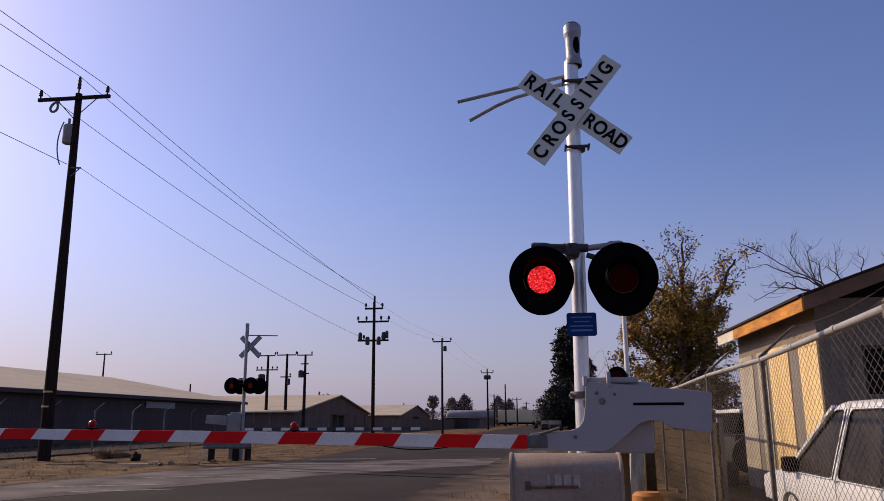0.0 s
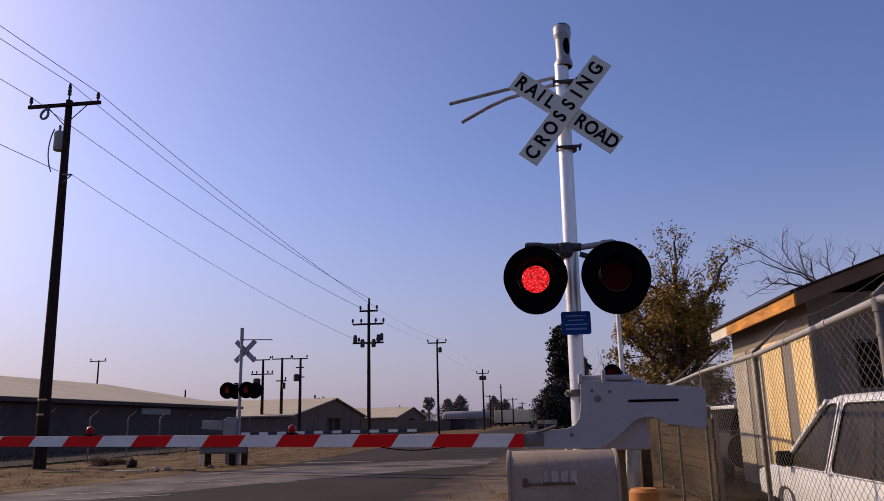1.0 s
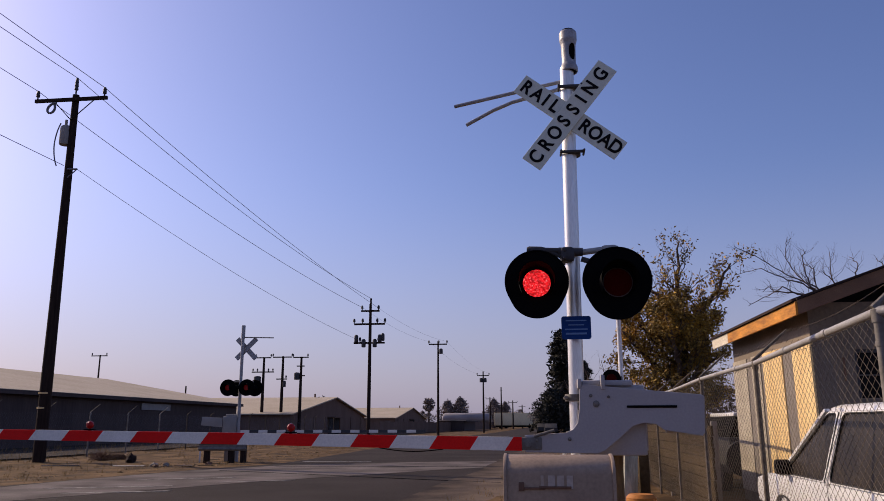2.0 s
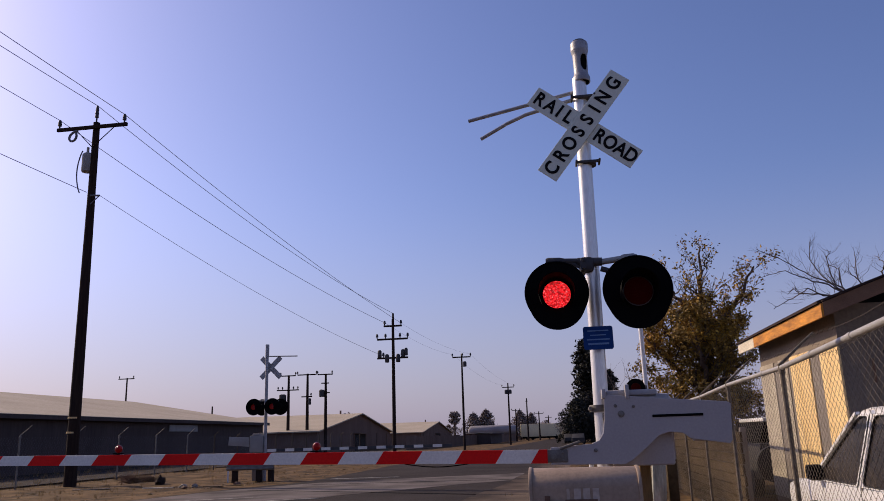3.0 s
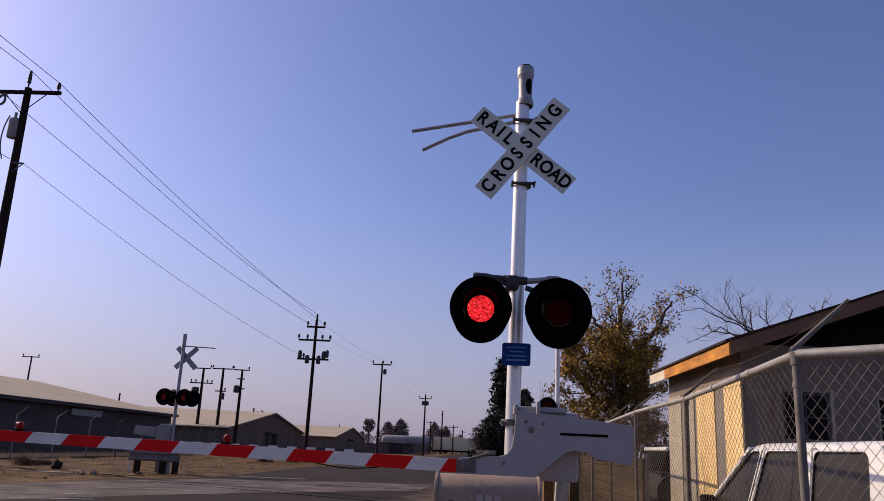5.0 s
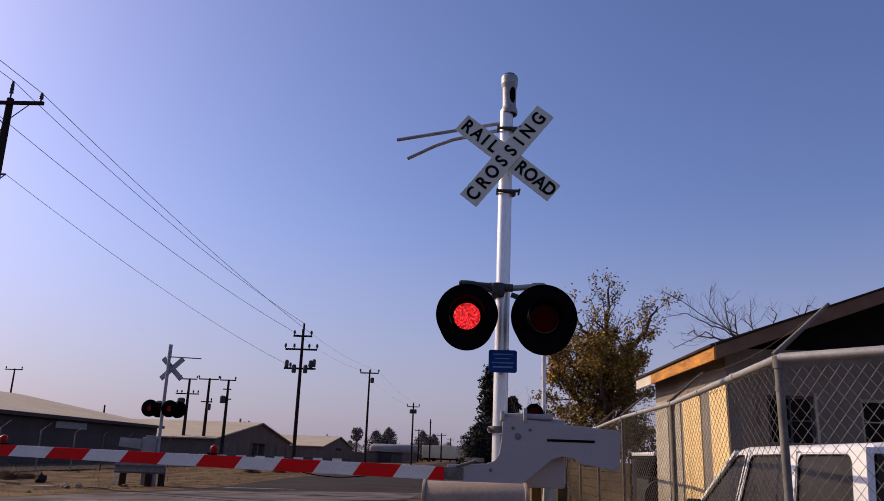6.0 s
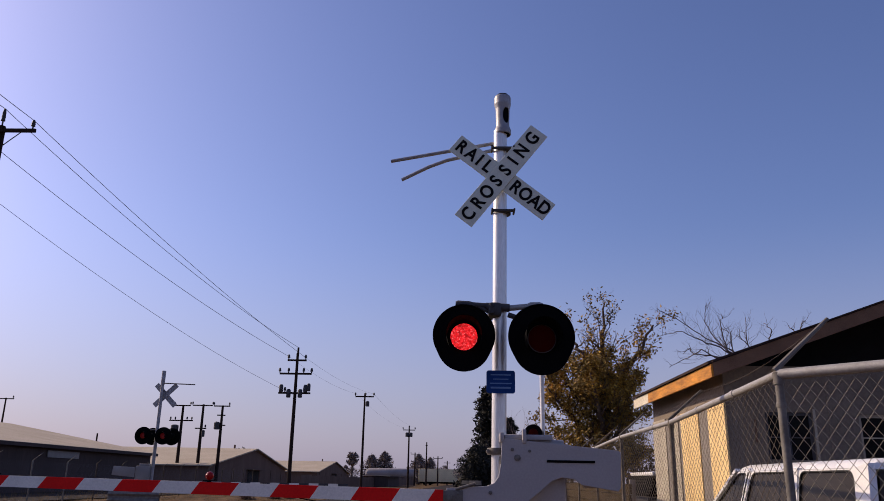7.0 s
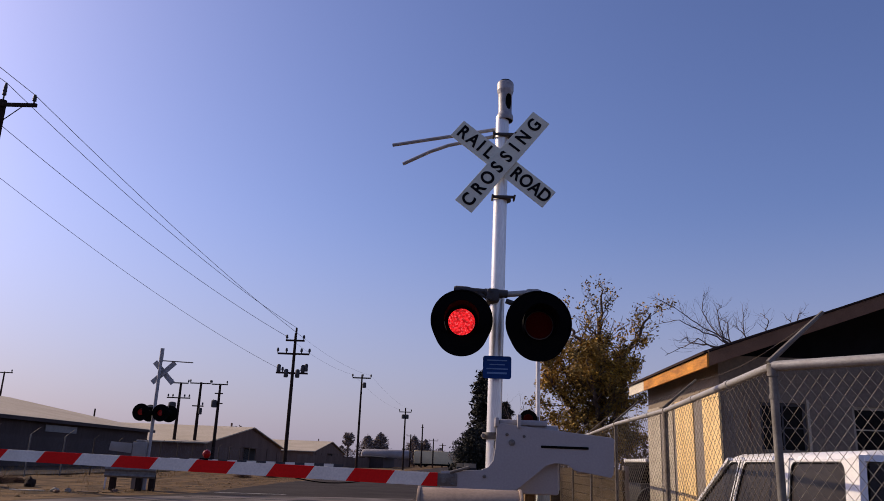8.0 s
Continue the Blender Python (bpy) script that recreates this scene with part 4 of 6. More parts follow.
# ---- parked car ----
def car():
    x0, x1 = 3.16, 4.82
    c = thing("white_suv", "white parked sport utility vehicle with dark windows", "car", at=(4.0, 8.4, 0))
    yr, yf = 6.02, 11.85
    side = [(yr, 0.45), (yr - 0.03, 0.7), (yr, 0.85), (10.75, 0.85), (11.4, 0.82), (yf, 0.74), (yf + 0.05, 0.6), (yf, 0.42), (11.10, 0.40), (11.04, 0.50), (10.92, 0.56), (10.75, 0.58), (10.55, 0.56), (10.42, 0.50), (10.36, 0.40), (7.45, 0.40), (7.39, 0.50), (7.27, 0.56), (7.08, 0.58), (6.88, 0.56), (6.76, 0.50), (6.70, 0.40)]
    bm = B()
    prism(bm, side, "x", x0, x1, 0.03)
    part("body", bm, CARWHITE, c)
    # greenhouse corners: base z 1.02, roof z 1.64
    zb, zt, inset = 0.85, 1.63, 0.10

    def side_pt(y, z, s):
        k = (z - zb) / (zt - zb) * inset
        return (x0 + k, y, z) if s == 0 else (x1 - k, y, z)

    bm = B()
    rows = []
    for dz, ins, dy in ((0.0, 0.0, 0.0), (0.05, 0.03, 0.02), (0.085, 0.10, 0.08), (0.10, 0.30, 0.25)):
        rows.append([bm.verts.new(v) for v in ((x0 + inset + ins, 6.1 + dy, zt - 0.03 + dz), (x1 - inset - ins, 6.1 + dy, zt - 0.03 + dz), (x1 - inset - ins, 9.12 - dy * 1.5, zt - 0.03 + dz), (x0 + inset + ins, 9.12 - dy * 1.5, zt - 0.03 + dz))])
    bm.faces.new(rows[0][::-1])
    for a, b in zip(rows, rows[1:]):
        for i in range(4):
            bm.faces.new((a[i], a[(i + 1) % 4], b[(i + 1) % 4], b[i]))
    bm.faces.new(rows[-1])
    part("roof", bm, CARWHITE, c)

    def bar(bm, p, q, w, t):
        p, q = Vector(p), Vector(q)
        d = (q - p).normalized()
        u = d.cross(Vector((1, 0, 0))).normalized() * w / 2
        n = Vector((1, 0, 0)) * t / 2
        vs = [bm.verts.new(r + s1 * u + s2 * n) for r in (p, q) for s1, s2 in ((-1, -1), (1, -1), (1, 1), (-1, 1))]
        for f in ((0, 1, 2, 3), (7, 6, 5, 4), (0, 4, 5, 1), (1, 5, 6, 2), (2, 6, 7, 3), (3, 7, 4, 0)):
            bm.faces.new([vs[i] for i in f])
    for s in (0, 1):
        for (y0, y1, w) in ((10.70, 9.14, 0.035), (9.09, 8.70, 0.09), (7.50, 7.50, 0.13), (6.12, 6.24, 0.24)):
            bm = B()
            bar(bm, side_pt(y0, zb - 0.01, s), side_pt(y1, zt, s), w, 0.06)
            part("pillar", bm, CARWHITE, c, smooth=False)
        bm = B()
        off = Vector((-0.034 if s == 0 else 0.034, 0, 0))
        bar(bm, Vector(side_pt(9.09, zb, s)) + off, Vector(side_pt(8.71, zt - 0.03, s)) + off, 0.014, 0.006)
        part("door_gap", bm, RUBBER, c, smooth=False)
        for y0, y1, y2, y3 in ((10.60, 9.14, 8.76, 9.06), (9.04, 7.56, 7.56, 8.66), (7.44, 6.24, 6.36, 7.44)):
            bm = B()
            bm.faces.new([bm.verts.new(side_pt(y, z, s)) for y, z in ((y0, zb), (y1, zb), (y2, zt - 0.02), (y3, zt - 0.02))])
            r = bmesh.ops.extrude_face_region(bm, geom=list(bm.faces))
            bmesh.ops.translate(bm, verts=[v for v in r["geom"] if isinstance(v, bmesh.types.BMVert)], vec=(0.006 if s == 0 else -0.006, 0, 0))
            sw = part("side_window", bm, CARGLASS, c, "dark tinted side window", smooth=False)
            # rounded white surround and dark rubber seal
            quad = [Vector(q) for q in ((y0, zb), (y1, zb), (y2, zt - 0.02), (y3, zt - 0.02))]
            mid = sum(quad, Vector((0, 0))) / 4
            inner = []
            for i in range(4):
                p0, p, p1 = (quad[j % 4].lerp(mid, 0.05) for j in (i - 1, i, i + 1))
                a, b = p + (p0 - p).normalized() * 0.10, p + (p1 - p).normalized() * 0.10
                for k in range(7):
                    u = k / 6
                    inner.append((a * (1 - u) ** 2 + p * 2 * u * (1 - u) + b * u * u, i))
            off = Vector((-0.004 if s == 0 else 0.004, 0, 0))
            bm = B()
            outv = [bm.verts.new(Vector(side_pt(q.x, q.y, s)) + off) for q in quad]
            inv = [bm.verts.new(Vector(side_pt(q.x, q.y, s)) + off) for q, _ in inner]
            for i in range(len(inner)):
                j = (i + 1) % len(inner)
                oa, ob_ = inner[i][1], inner[j][1]
                bm.faces.new((outv[oa], inv[j], inv[i]) if oa == ob_ else (outv[oa], outv[ob_], inv[j], inv[i]))
            r = bmesh.ops.extrude_face_region(bm, geom=list(bm.faces))
            bmesh.ops.translate(bm, verts=[v for v in r["geom"] if isinstance(v, bmesh.types.BMVert)], vec=off * 3)
            part("surround", bm, CARWHITE, sw, smooth=False)
            bm = B()
            path_tube(bm, [Vector(side_pt(q.x, q.y, s)) + off * 3 for q, _ in inner + inner[:1]], 0.009, 6)
            part("seal", bm, RUBBER, sw)
    for name, ys, zs in (("windscreen", (10.70, 9.12), (zb, zt - 0.02)), ("rear_window", (6.02, 6.12), (zb + 0.06, zt - 0.04))):
        bm = B()
        vs = [bm.verts.new((x, y, z)) for x, y, z in ((x0 + 0.05, ys[0], zs[0]), (x1 - 0.05, ys[0], zs[0]), (x1 - 0.15, ys[1], zs[1]), (x0 + 0.15, ys[1], zs[1]))]
        bm.faces.new(vs)
        r = bmesh.ops.extrude_face_region(bm, geom=list(bm.faces))
        bmesh.ops.translate(bm, verts=[v for v in r["geom"] if isinstance(v, bmesh.types.BMVert)], vec=(0, 0.006, 0))
        part(name, bm, CARGLASS, c, smooth=False)
    for y in (7.3, 8.5):
        for x in (3.6, 4.4):
            bm = B()
            box(bm, (x - 0.24, y, 1.0), (x + 0.24, y + 0.14, 1.32), 0.05)
            box(bm, (x - 0.13, y + 0.02, 1.30), (x + 0.13, y + 0.12, 1.5), 0.04)
            part("seat", bm, DARKIN, c)
    for x in (x0 + inset - 0.008, x1 - inset + 0.008):
        bm = B()
        path_tube(bm, [(x, 6.14, 1.605), (x, 9.0, 1.605), (x, 9.16, 1.58)], 0.008, 6)
        part("drip_moulding", bm, RUBBER, c)
    for x in (x0 - 0.06, x1 + 0.06):
        bm = B()
        box(bm, (x - 0.10, 10.3, 0.86), (x + 0.10, 10.46, 1.04), 0.03)
        part("wing_mirror", bm, BLACK, c)
    for x in (x0 + 0.02, x1 - 0.24):
        for y in (7.08, 10.73):
            bm = B()
            lathe(bm, [(0, 0.20), (0.0, 0.33), (0.03, 0.36), (0.19, 0.36), (0.22, 0.33), (0.22, 0.2)], (x, y, 0.36), (1, 0, 0), 28)
            w = part("wheel", bm, RUBBER, c)
            bm = B()
            lathe(bm, [(-0.004, 0.05), (-0.004, 0.19), (0.02, 0.21)], (x, y, 0.36), (1, 0, 0), 20)
            part("rim", bm, ALU, w)
    for y in (7.5, 9.1):
        bm = B()
        box(bm, (x0 - 0.003, y - 0.004, 0.5), (x0 - 0.0005, y + 0.004, 0.84))
        part("door_seam", bm, RUBBER, c, smooth=False)


car()


# ---- utility poles ----
def insulator(p, x, y, z, r=0.06, h=0.22):
    bm = B()
    lathe(bm, [(0, r * 0.4), (h * 0.3, r * 0.4), (h * 0.32, r), (h * 0.5, r * 0.8), (h * 0.52, r), (h * 0.7, r * 0.75), (h * 0.72, r * 0.9), (h, r * 0.5)], (x, y, z), (0, 0, 1), 14)
    part("insulator", bm, DARKRIM, p)


def near_pole():
    X, Y = -20.1, 30.0
    p = thing("utility_pole", "dark wooden utility pole with crossarm and transformer", "utility pole", "utility poles", at=(X, Y, 0))
    bm = B()
    lathe(bm, [(-0.3, 0.26), (0, 0.255), (3, 0.24), (8, 0.205), (13, 0.165), (16.0, 0.145)], (-20.05, Y, 0), (-0.008, 0, 1), 18)
    part("shaft", bm, POLE, p)
    bm = B()
    box(bm, (-22.0, Y - 0.24, 15.64), (-18.55, Y - 0.13, 15.80), 0.01)
    part("crossarm", bm, POLE, p)
    for sx in (-1, 1):
        bm = B()
        tube(bm, (X + sx * 0.95, Y - 0.2, 15.65), (X - 0.1, Y - 0.17, 14.75), 0.022, n=6)
        part("brace", bm, POLE, p)
    insulator(p, -21.9, Y - 0.18, 15.80, 0.09, 0.42)
    insulator(p, -18.7, Y - 0.18, 15.80, 0.09, 0.42)
    insulator(p, -20.2, Y, 16.0, 0.09, 0.85)
    bm = B()
    lathe(bm, [(0, 0.21), (0.04, 0.235), (0.80, 0.235), (0.85, 0.21), (0.90, 0.16)], (-20.45, Y - 0.05, 13.62), (0, 0, 1), 20)
    lathe(bm, [(0, 0.06), (0.3, 0.06), (0.32, 0.03)], (-20.47, Y - 0.05, 14.50), (0, 0, 1), 10)
    part("transformer", bm, BOARD, p, "grey cylindrical transformer")
    bm = B()
    pts = [(-20.62 - 0.21 * math.sin(math.pi * k / 12) ** 0.8, Y - 0.2, 14.6 - 2.0 * k / 12) for k in range(13)]
    path_tube(bm, pts, 0.028, 6)
    path_tube(bm, [(-21.15 + (0.12 + 0.01 * k) * math.sin(k * 0.55), Y - 0.2, 15.35 + 0.24 * math.cos(k * 0.5)) for k in range(14)], 0.055, 6)
    part("lead", bm, CABLE, p)
    bm = B()
    tube(bm, (-20.1, Y - 0.15, 12.45), (-19.65, Y - 0.15, 12.42), 0.045, n=8)
    tube(bm, (-20.08, Y - 0.15, 12.05), (-19.7, Y - 0.15, 12.38), 0.025, n=6)
    part("bracket", bm, CABLE, p)
    for z in (2.15, 2.75):
        bm = B()
        ring(bm, (-20.09, Y, z), 0.256, 0.07, 18)
        part("band", bm, PLY, p, "yellow marker band")


def far_pole(x, y, h, arms, pots=(), label="far wooden utility pole with crossarms", lean=0.0, r=0.15):
    p = thing("utility_pole", label, "utility pole", "utility poles", at=(x, y, 0))
    bm = B()
    lathe(bm, [(-0.2, r * 1.15), (h * 0.5, r), (h, r * 0.7)], (x, y, 0), (lean, 0, 1), 12)
    part("shaft", bm, POLE, p)
    for z, half, ins in arms:
        bm = B()
        cx = x + lean * z
        box(bm, (cx - half, y - r - 0.12, z - 0.07), (cx + half, y - r, z + 0.07), 0.01)
        part("crossarm", bm, POLE, p)
        for k in ins:
            insulator(p, cx + half * k, y - r - 0.06, z + 0.07, 0.11, 0.38)
    for dx, z, rr, hh in pots:
        bm = B()
        lathe(bm, [(0, rr * 0.8), (0.05, rr), (hh - 0.1, rr), (hh, rr * 0.6)], (x + dx, y - 0.2, z), (0, 0, 1), 12)
        part("transformer", bm, DARKRIM, p)


def wire(a, b, sag, r, label="black overhead power line between poles"):
    a, b = Vector(a), Vector(b)
    bm = B()
    n = 24
    pts = [a.lerp(b, i / n) - Vector((0, 0, sag * 4 * (i / n) * (1 - i / n))) for i in range(n + 1)]
    path_tube(bm, pts, r, 5)
    tagged(link_mesh("power_line", bm, LINEWIRE), label, "power line", "power lines")


near_pole()
far_pole(-12.9, 60, 10.9, [(9.25, 1.25, (-1, -0.45, 0.5, 1)), (7.75, 1.25, (-0.6, 0.6))], [(-1.05, 7.8, 0.16, 0.6), (-0.45, 7.4, 0.17, 0.65), (0.45, 7.4, 0.17, 0.65), (0.85, 7.8, 0.16, 0.6), (1.1, 7.9, 0.14, 0.6)], "dark pole with two crossarms and transformer pots", r=0.12)
far_pole(-12.92, 60.3, 11.4, [(10.35, 0.75, (-0.9, 0.9))], label="pole extension with post insulators", r=0.11)
far_pole(-10.86, 88, 10.8, [(10.4, 1.05, (-1, 0.1, 1))], [(0.35, 9.3, 0.22, 0.6)], r=0.125)
far_pole(-8.42, 130, 10.0, [(9.3, 1.0, (-1, 1))], [(0.3, 8.2, 0.3, 0.7), (-0.3, 8.2, 0.3, 0.7)])
far_pole(-8.4, 200, 10.6, [(9.8, 0.3, ())], r=0.2)
far_pole(-11.3, 200, 8.0, [(7.6, 1.0, (-1, 1))], r=0.2)
far_pole(-5.9, 215, 7.6, [(7.0, 1.2, (-1, 1))], r=0.2)
far_pole(-3.6, 230, 6.8, [(6.2, 1.0, ())], r=0.2)
far_pole(-34.1, 95, 9.8, [(9.7, 1.0, (-1, 1)), (7.9, 1.45, (-0.9, -0.5, 0.5, 0.9))], [(-0.7, 6.2, 0.45, 1.2)], r=0.19)
far_pole(-31.6, 95, 9.9, [(9.75, 1.25, (-1, 1)), (7.0, 0.7, (0.8,))], [(0.35, 6.0, 0.2, 0.8)], r=0.19)
far_pole(-29.2, 95, 9.8, [(9.7, 1.0, (-1, 0.9)), (8.6, 0.5, ()), (7.4, 0.6, (-0.9,))], [(-0.45, 6.9, 0.35, 0.9)], r=0.19)
far_pole(-65.3, 110, 11.75, [(11.6, 1.3, (-0.9, 0.9))], label="lone dark pole with one crossarm behind the warehouse")
far_pole(-51.3, 110, 7.0, [], label="short bare post behind the warehouse")

P = {"l": (-21.9, 29.8, 16.2), "c": (-20.2, 30, 16.85), "r": (-18.7, 29.8, 16.2), "n": (-19.65, 29.85, 12.42)}
Q = {"l": (-13.5, 60.2, 10.6), "c": (-12.92, 60.3, 11.4), "r": (-12.3, 60.2, 10.6), "n": (-12.9, 60, 7.6)}
BACK = {"l": (-21.9, -14, 16.0), "c": (-22.6, -14, 17.2), "r": (-20.3, -14, 16.7), "n": (-26.0, -14, 14.9)}
SAG = {"l": 0.60, "c": 0.65, "r": 0.38, "n": 0.55}
for k in ("l", "c", "r", "n"):
    wire(P[k], Q[k], SAG[k], 0.015 if k != "n" else 0.011)
    wire(P[k] if k != "n" else (-20.3, 29.85, 12.62), BACK[k], 0.3, 0.015)
for k, dx in (("l", -1.0), ("r", 1.0)):
    wire(Q[k], (-10.86 + dx, 88, 10.75), 0.4, 0.007)
    wire((-10.86 + dx, 88, 10.75), (-8.42 + dx, 130, 9.7), 0.6, 0.006)


# ---- far crossing signal ----
def far_signal():
    X, Y = -12.1, 31.0
    s = thing("crossing_signal", "far silver crossing mast with crossbuck and black lights", "crossing signal", "crossing signals", at=(X, Y, 0))
    bm = B()
    lathe(bm, [(0, 0.07), (5.0, 0.065), (5.0, 0.08), (5.55, 0.08)], (X, Y, 0), (0, 0, 1), 20)
    part("mast", bm, PINN, s)
    for ang in (45, -45):
        bm = B()
        box(bm, (-0.60, -0.008, -0.105), (0.60, 0.008, 0.105), 0.003)
        bmesh.ops.transform(bm, matrix=Matrix.Translation((X + 0.13, Y + 0.12 + (0.02 if ang > 0 else 0), 4.58)) @ Matrix.Rotation(radians(ang), 4, "Y"), verts=bm.verts)
        part("blade", bm, PINN, s, "bare grey back of a crossbuck blade", smooth=False)
    bm = B()
    tube(bm, (X, Y, 5.05), (X + 1.3, Y + 0.1, 5.02), 0.022, n=8)
    part("stay_bar", bm, GALV, s)
    bm = B()
    tube(bm, (X - 0.55, Y, 3.2), (X + 0.55, Y, 3.2), 0.03, n=10)
    part("crossarm", bm, GALV, s)
    for dx in (-0.42, 0.38):
        for f in (-1, 1):
            lamp(s, X + dx + (0.14 if f == 1 else 0), Y + f * 0.28, 2.95, 0.34, f, FARLENS if f < 0 else DIM, "round black background plate, dim red light")
    bm = B()
    box(bm, (X - 0.60, Y - 0.2, 1.12), (X - 0.05, Y + 0.25, 1.80), 0.03)
    box(bm, (X - 0.50, Y - 0.16, 1.80), (X - 0.15, Y + 0.2, 1.88), 0.02)
    part("gate_housing", bm, BOARD, s, "grey steel gate machine housing")
    bm = B()
    prism(bm, [(X - 1.5, 1.44), (X - 0.6, 1.36), (X - 0.6, 1.74), (X - 1.46, 1.78)], "y", Y - 0.25, Y - 0.21, 0.006)
    part("counterweight_plate", bm, BOARD, s, "grey steel counterweight plate")
    bm = B()
    box(bm, (X - 0.5, Y - 0.1, 0), (X - 0.1, Y + 0.2, 1.12), 0.02)
    part("pedestal", bm, OLDWOOD, s)
    g = thing("crossing_gate", "far lowered striped crossing gate arm", "crossing gate", "crossing gates", at=(X, Y, 1.2))
    L, n = 7.6, 20
    for i in range(n):
        a, b = L * i / n, L * (i + 1) / n
        bm = B()
        box(bm, (X + 0.2 + a, Y - 0.25, 1.14), (X + 0.2 + b - 0.004, Y - 0.21, 1.25))
        part("stripe", bm, DARKRIM if i % 2 else SHEET, g, "dark shaded stripe" if i % 2 else "white stripe", smooth=False)
    gr = thing("guard_rail", "weathered steel guard rail on three wooden posts", "guard rail", at=(-12.6, 30.0, 0))
    bm = B()
    prof = [(29.9, 0.46), (29.84, 0.52), (29.9, 0.60), (29.9, 0.68), (29.84, 0.76), (29.9, 0.86), (29.93, 0.86), (29.87, 0.76), (29.93, 0.68), (29.93, 0.60), (29.87, 0.52), (29.93, 0.46)]
    prism(bm, prof, "x", -13.25, -11.3)
    part("beam", bm, GALV, gr, smooth=False)
    for x in (-12.95, -11.95, -11.45):
        bm = B()
        box(bm, (x - 0.1, 29.94, -0.1), (x + 0.1, 30.14, 0.7), 0.01)
        part("post", bm, POLE, gr)
    mk = thing("marker_post", "thin white marker post beside the guard rail", "post", at=(-13.4, 30.4, 0))
    bm = B()
    box(bm, (-13.43, 30.38, -0.05), (-13.37, 30.42, 0.95), 0.006)
    part("stake", bm, WHITE, mk)


far_signal()


# ---- warehouses ----
def cross_barn(label, xg, x_far, y0, y1, ze, zr):
    """A warehouse whose ridge runs away from the road; its gable end faces the road."""
    b = thing("warehouse", label, "warehouse", "warehouses", at=(xg - 10, (y0 + y1) / 2, 0))
    yr = (y0 + y1) / 2
    bm = B()
    prism(bm, [(y0, 0), (y1, 0), (y1, ze), (yr, zr), (y0, ze)], "x", x_far, xg)
    part("wall", bm, HAZESIDE, b, smooth=False)
    for ya, s_ in ((y0, -1), (y1, 1)):
        za = ze - 0.6 * (zr - ze) / (yr - y0)
        yo = ya + s_ * 0.6
        bm = B()
        prism(bm, [(yo, za + 0.05), (yr, zr + 0.05), (yr, zr + 0.2), (yo, za + 0.2)], "x", x_far, xg + 0.5)
        part("roof", bm, BARNROOF, b, "pale tan metal roof slope", smooth=False)
    bm = B()
    box(bm, (xg + 0.02, yr - 3.0, 0), (xg + 0.10, yr + 3.0, 2.3), 0.01)
    d = part("loading_door", bm, DARKIN, b, "dark loading door", smooth=False)
    bm = B()
    box(bm, (xg + 0.02, yr - 3.6, 2.35), (xg + 1.1, yr + 3.6, 2.48), 0.01)
    part("canopy", bm, HAZESIDE, d, smooth=False)
    for k in range(6):
        y = y0 + 3 + k * (y1 - y0 - 6) / 5
        bm = B()
        box(bm, (xg + 0.02, y - 0.08, 0), (xg + 0.08, y + 0.08, ze - 0.1), 0.01)
        part("wall_post", bm, HAZESIDE, b, smooth=False)
    bm = B()
    tube(bm, (xg - 3, yr, zr + 0.1), (xg - 3, yr, zr + 0.7), 0.14, n=10)
    part("vent_pipe", bm, HAZESIDE, b)


def barn(name_label, x0, x1, y0, y1, ze, zr, ridge=0.5):
    b = thing("warehouse", name_label, "warehouse", "warehouses", at=((x0 + x1) / 2, (y0 + y1) / 2, 0))
    xr = x0 + (x1 - x0) * ridge
    out = [(x0, 0), (x1, 0), (x1, ze), (xr, zr), (x0, ze)]
    bm = B()
    prism(bm, out, "y", y0, y1)
    part("wall", bm, BARN, b, smooth=False)
    for xa, xb in ((x0 - 0.5, xr), (x1 + 0.5, xr)):
        bm = B()
        sl = (zr - ze) / abs(xr - (x0 if xa < xr else x1))
        za = ze - 0.5 * sl
        prism(bm, [(xa, za + 0.05), (xb, zr + 0.05), (xb, zr + 0.20), (xa, za + 0.20)], "y", y0 - 0.5, y1 + 0.5)
        part("roof", bm, BARNROOF, b, "pale tan metal roof slope", smooth=False)
        bm = B()
        box(bm, (xa - 0.06, y0 - 0.5, za - 0.08), (xa + 0.06, y1 + 0.5, za + 0.17))
        part("eave_trim", bm, BARN, b, smooth=False)
    return b


b1 = barn("long dark grey warehouse with pale low-pitched metal roof", -62, -31.5, 8, 80, 3.45, 6.15)
bm = B()
box(bm, (-31.47, 59.6, 2.62), (-31.40, 64.6, 3.14), 0.01)
part("wall_board", bm, BOARD, b1, "pale sign board on the wall", smooth=False)
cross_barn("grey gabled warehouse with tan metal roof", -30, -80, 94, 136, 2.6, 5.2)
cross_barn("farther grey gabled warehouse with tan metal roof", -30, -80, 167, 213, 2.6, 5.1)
barn("low dark shed beyond the road bend", -18, -13.5, 150, 178, 1.9, 2.0)


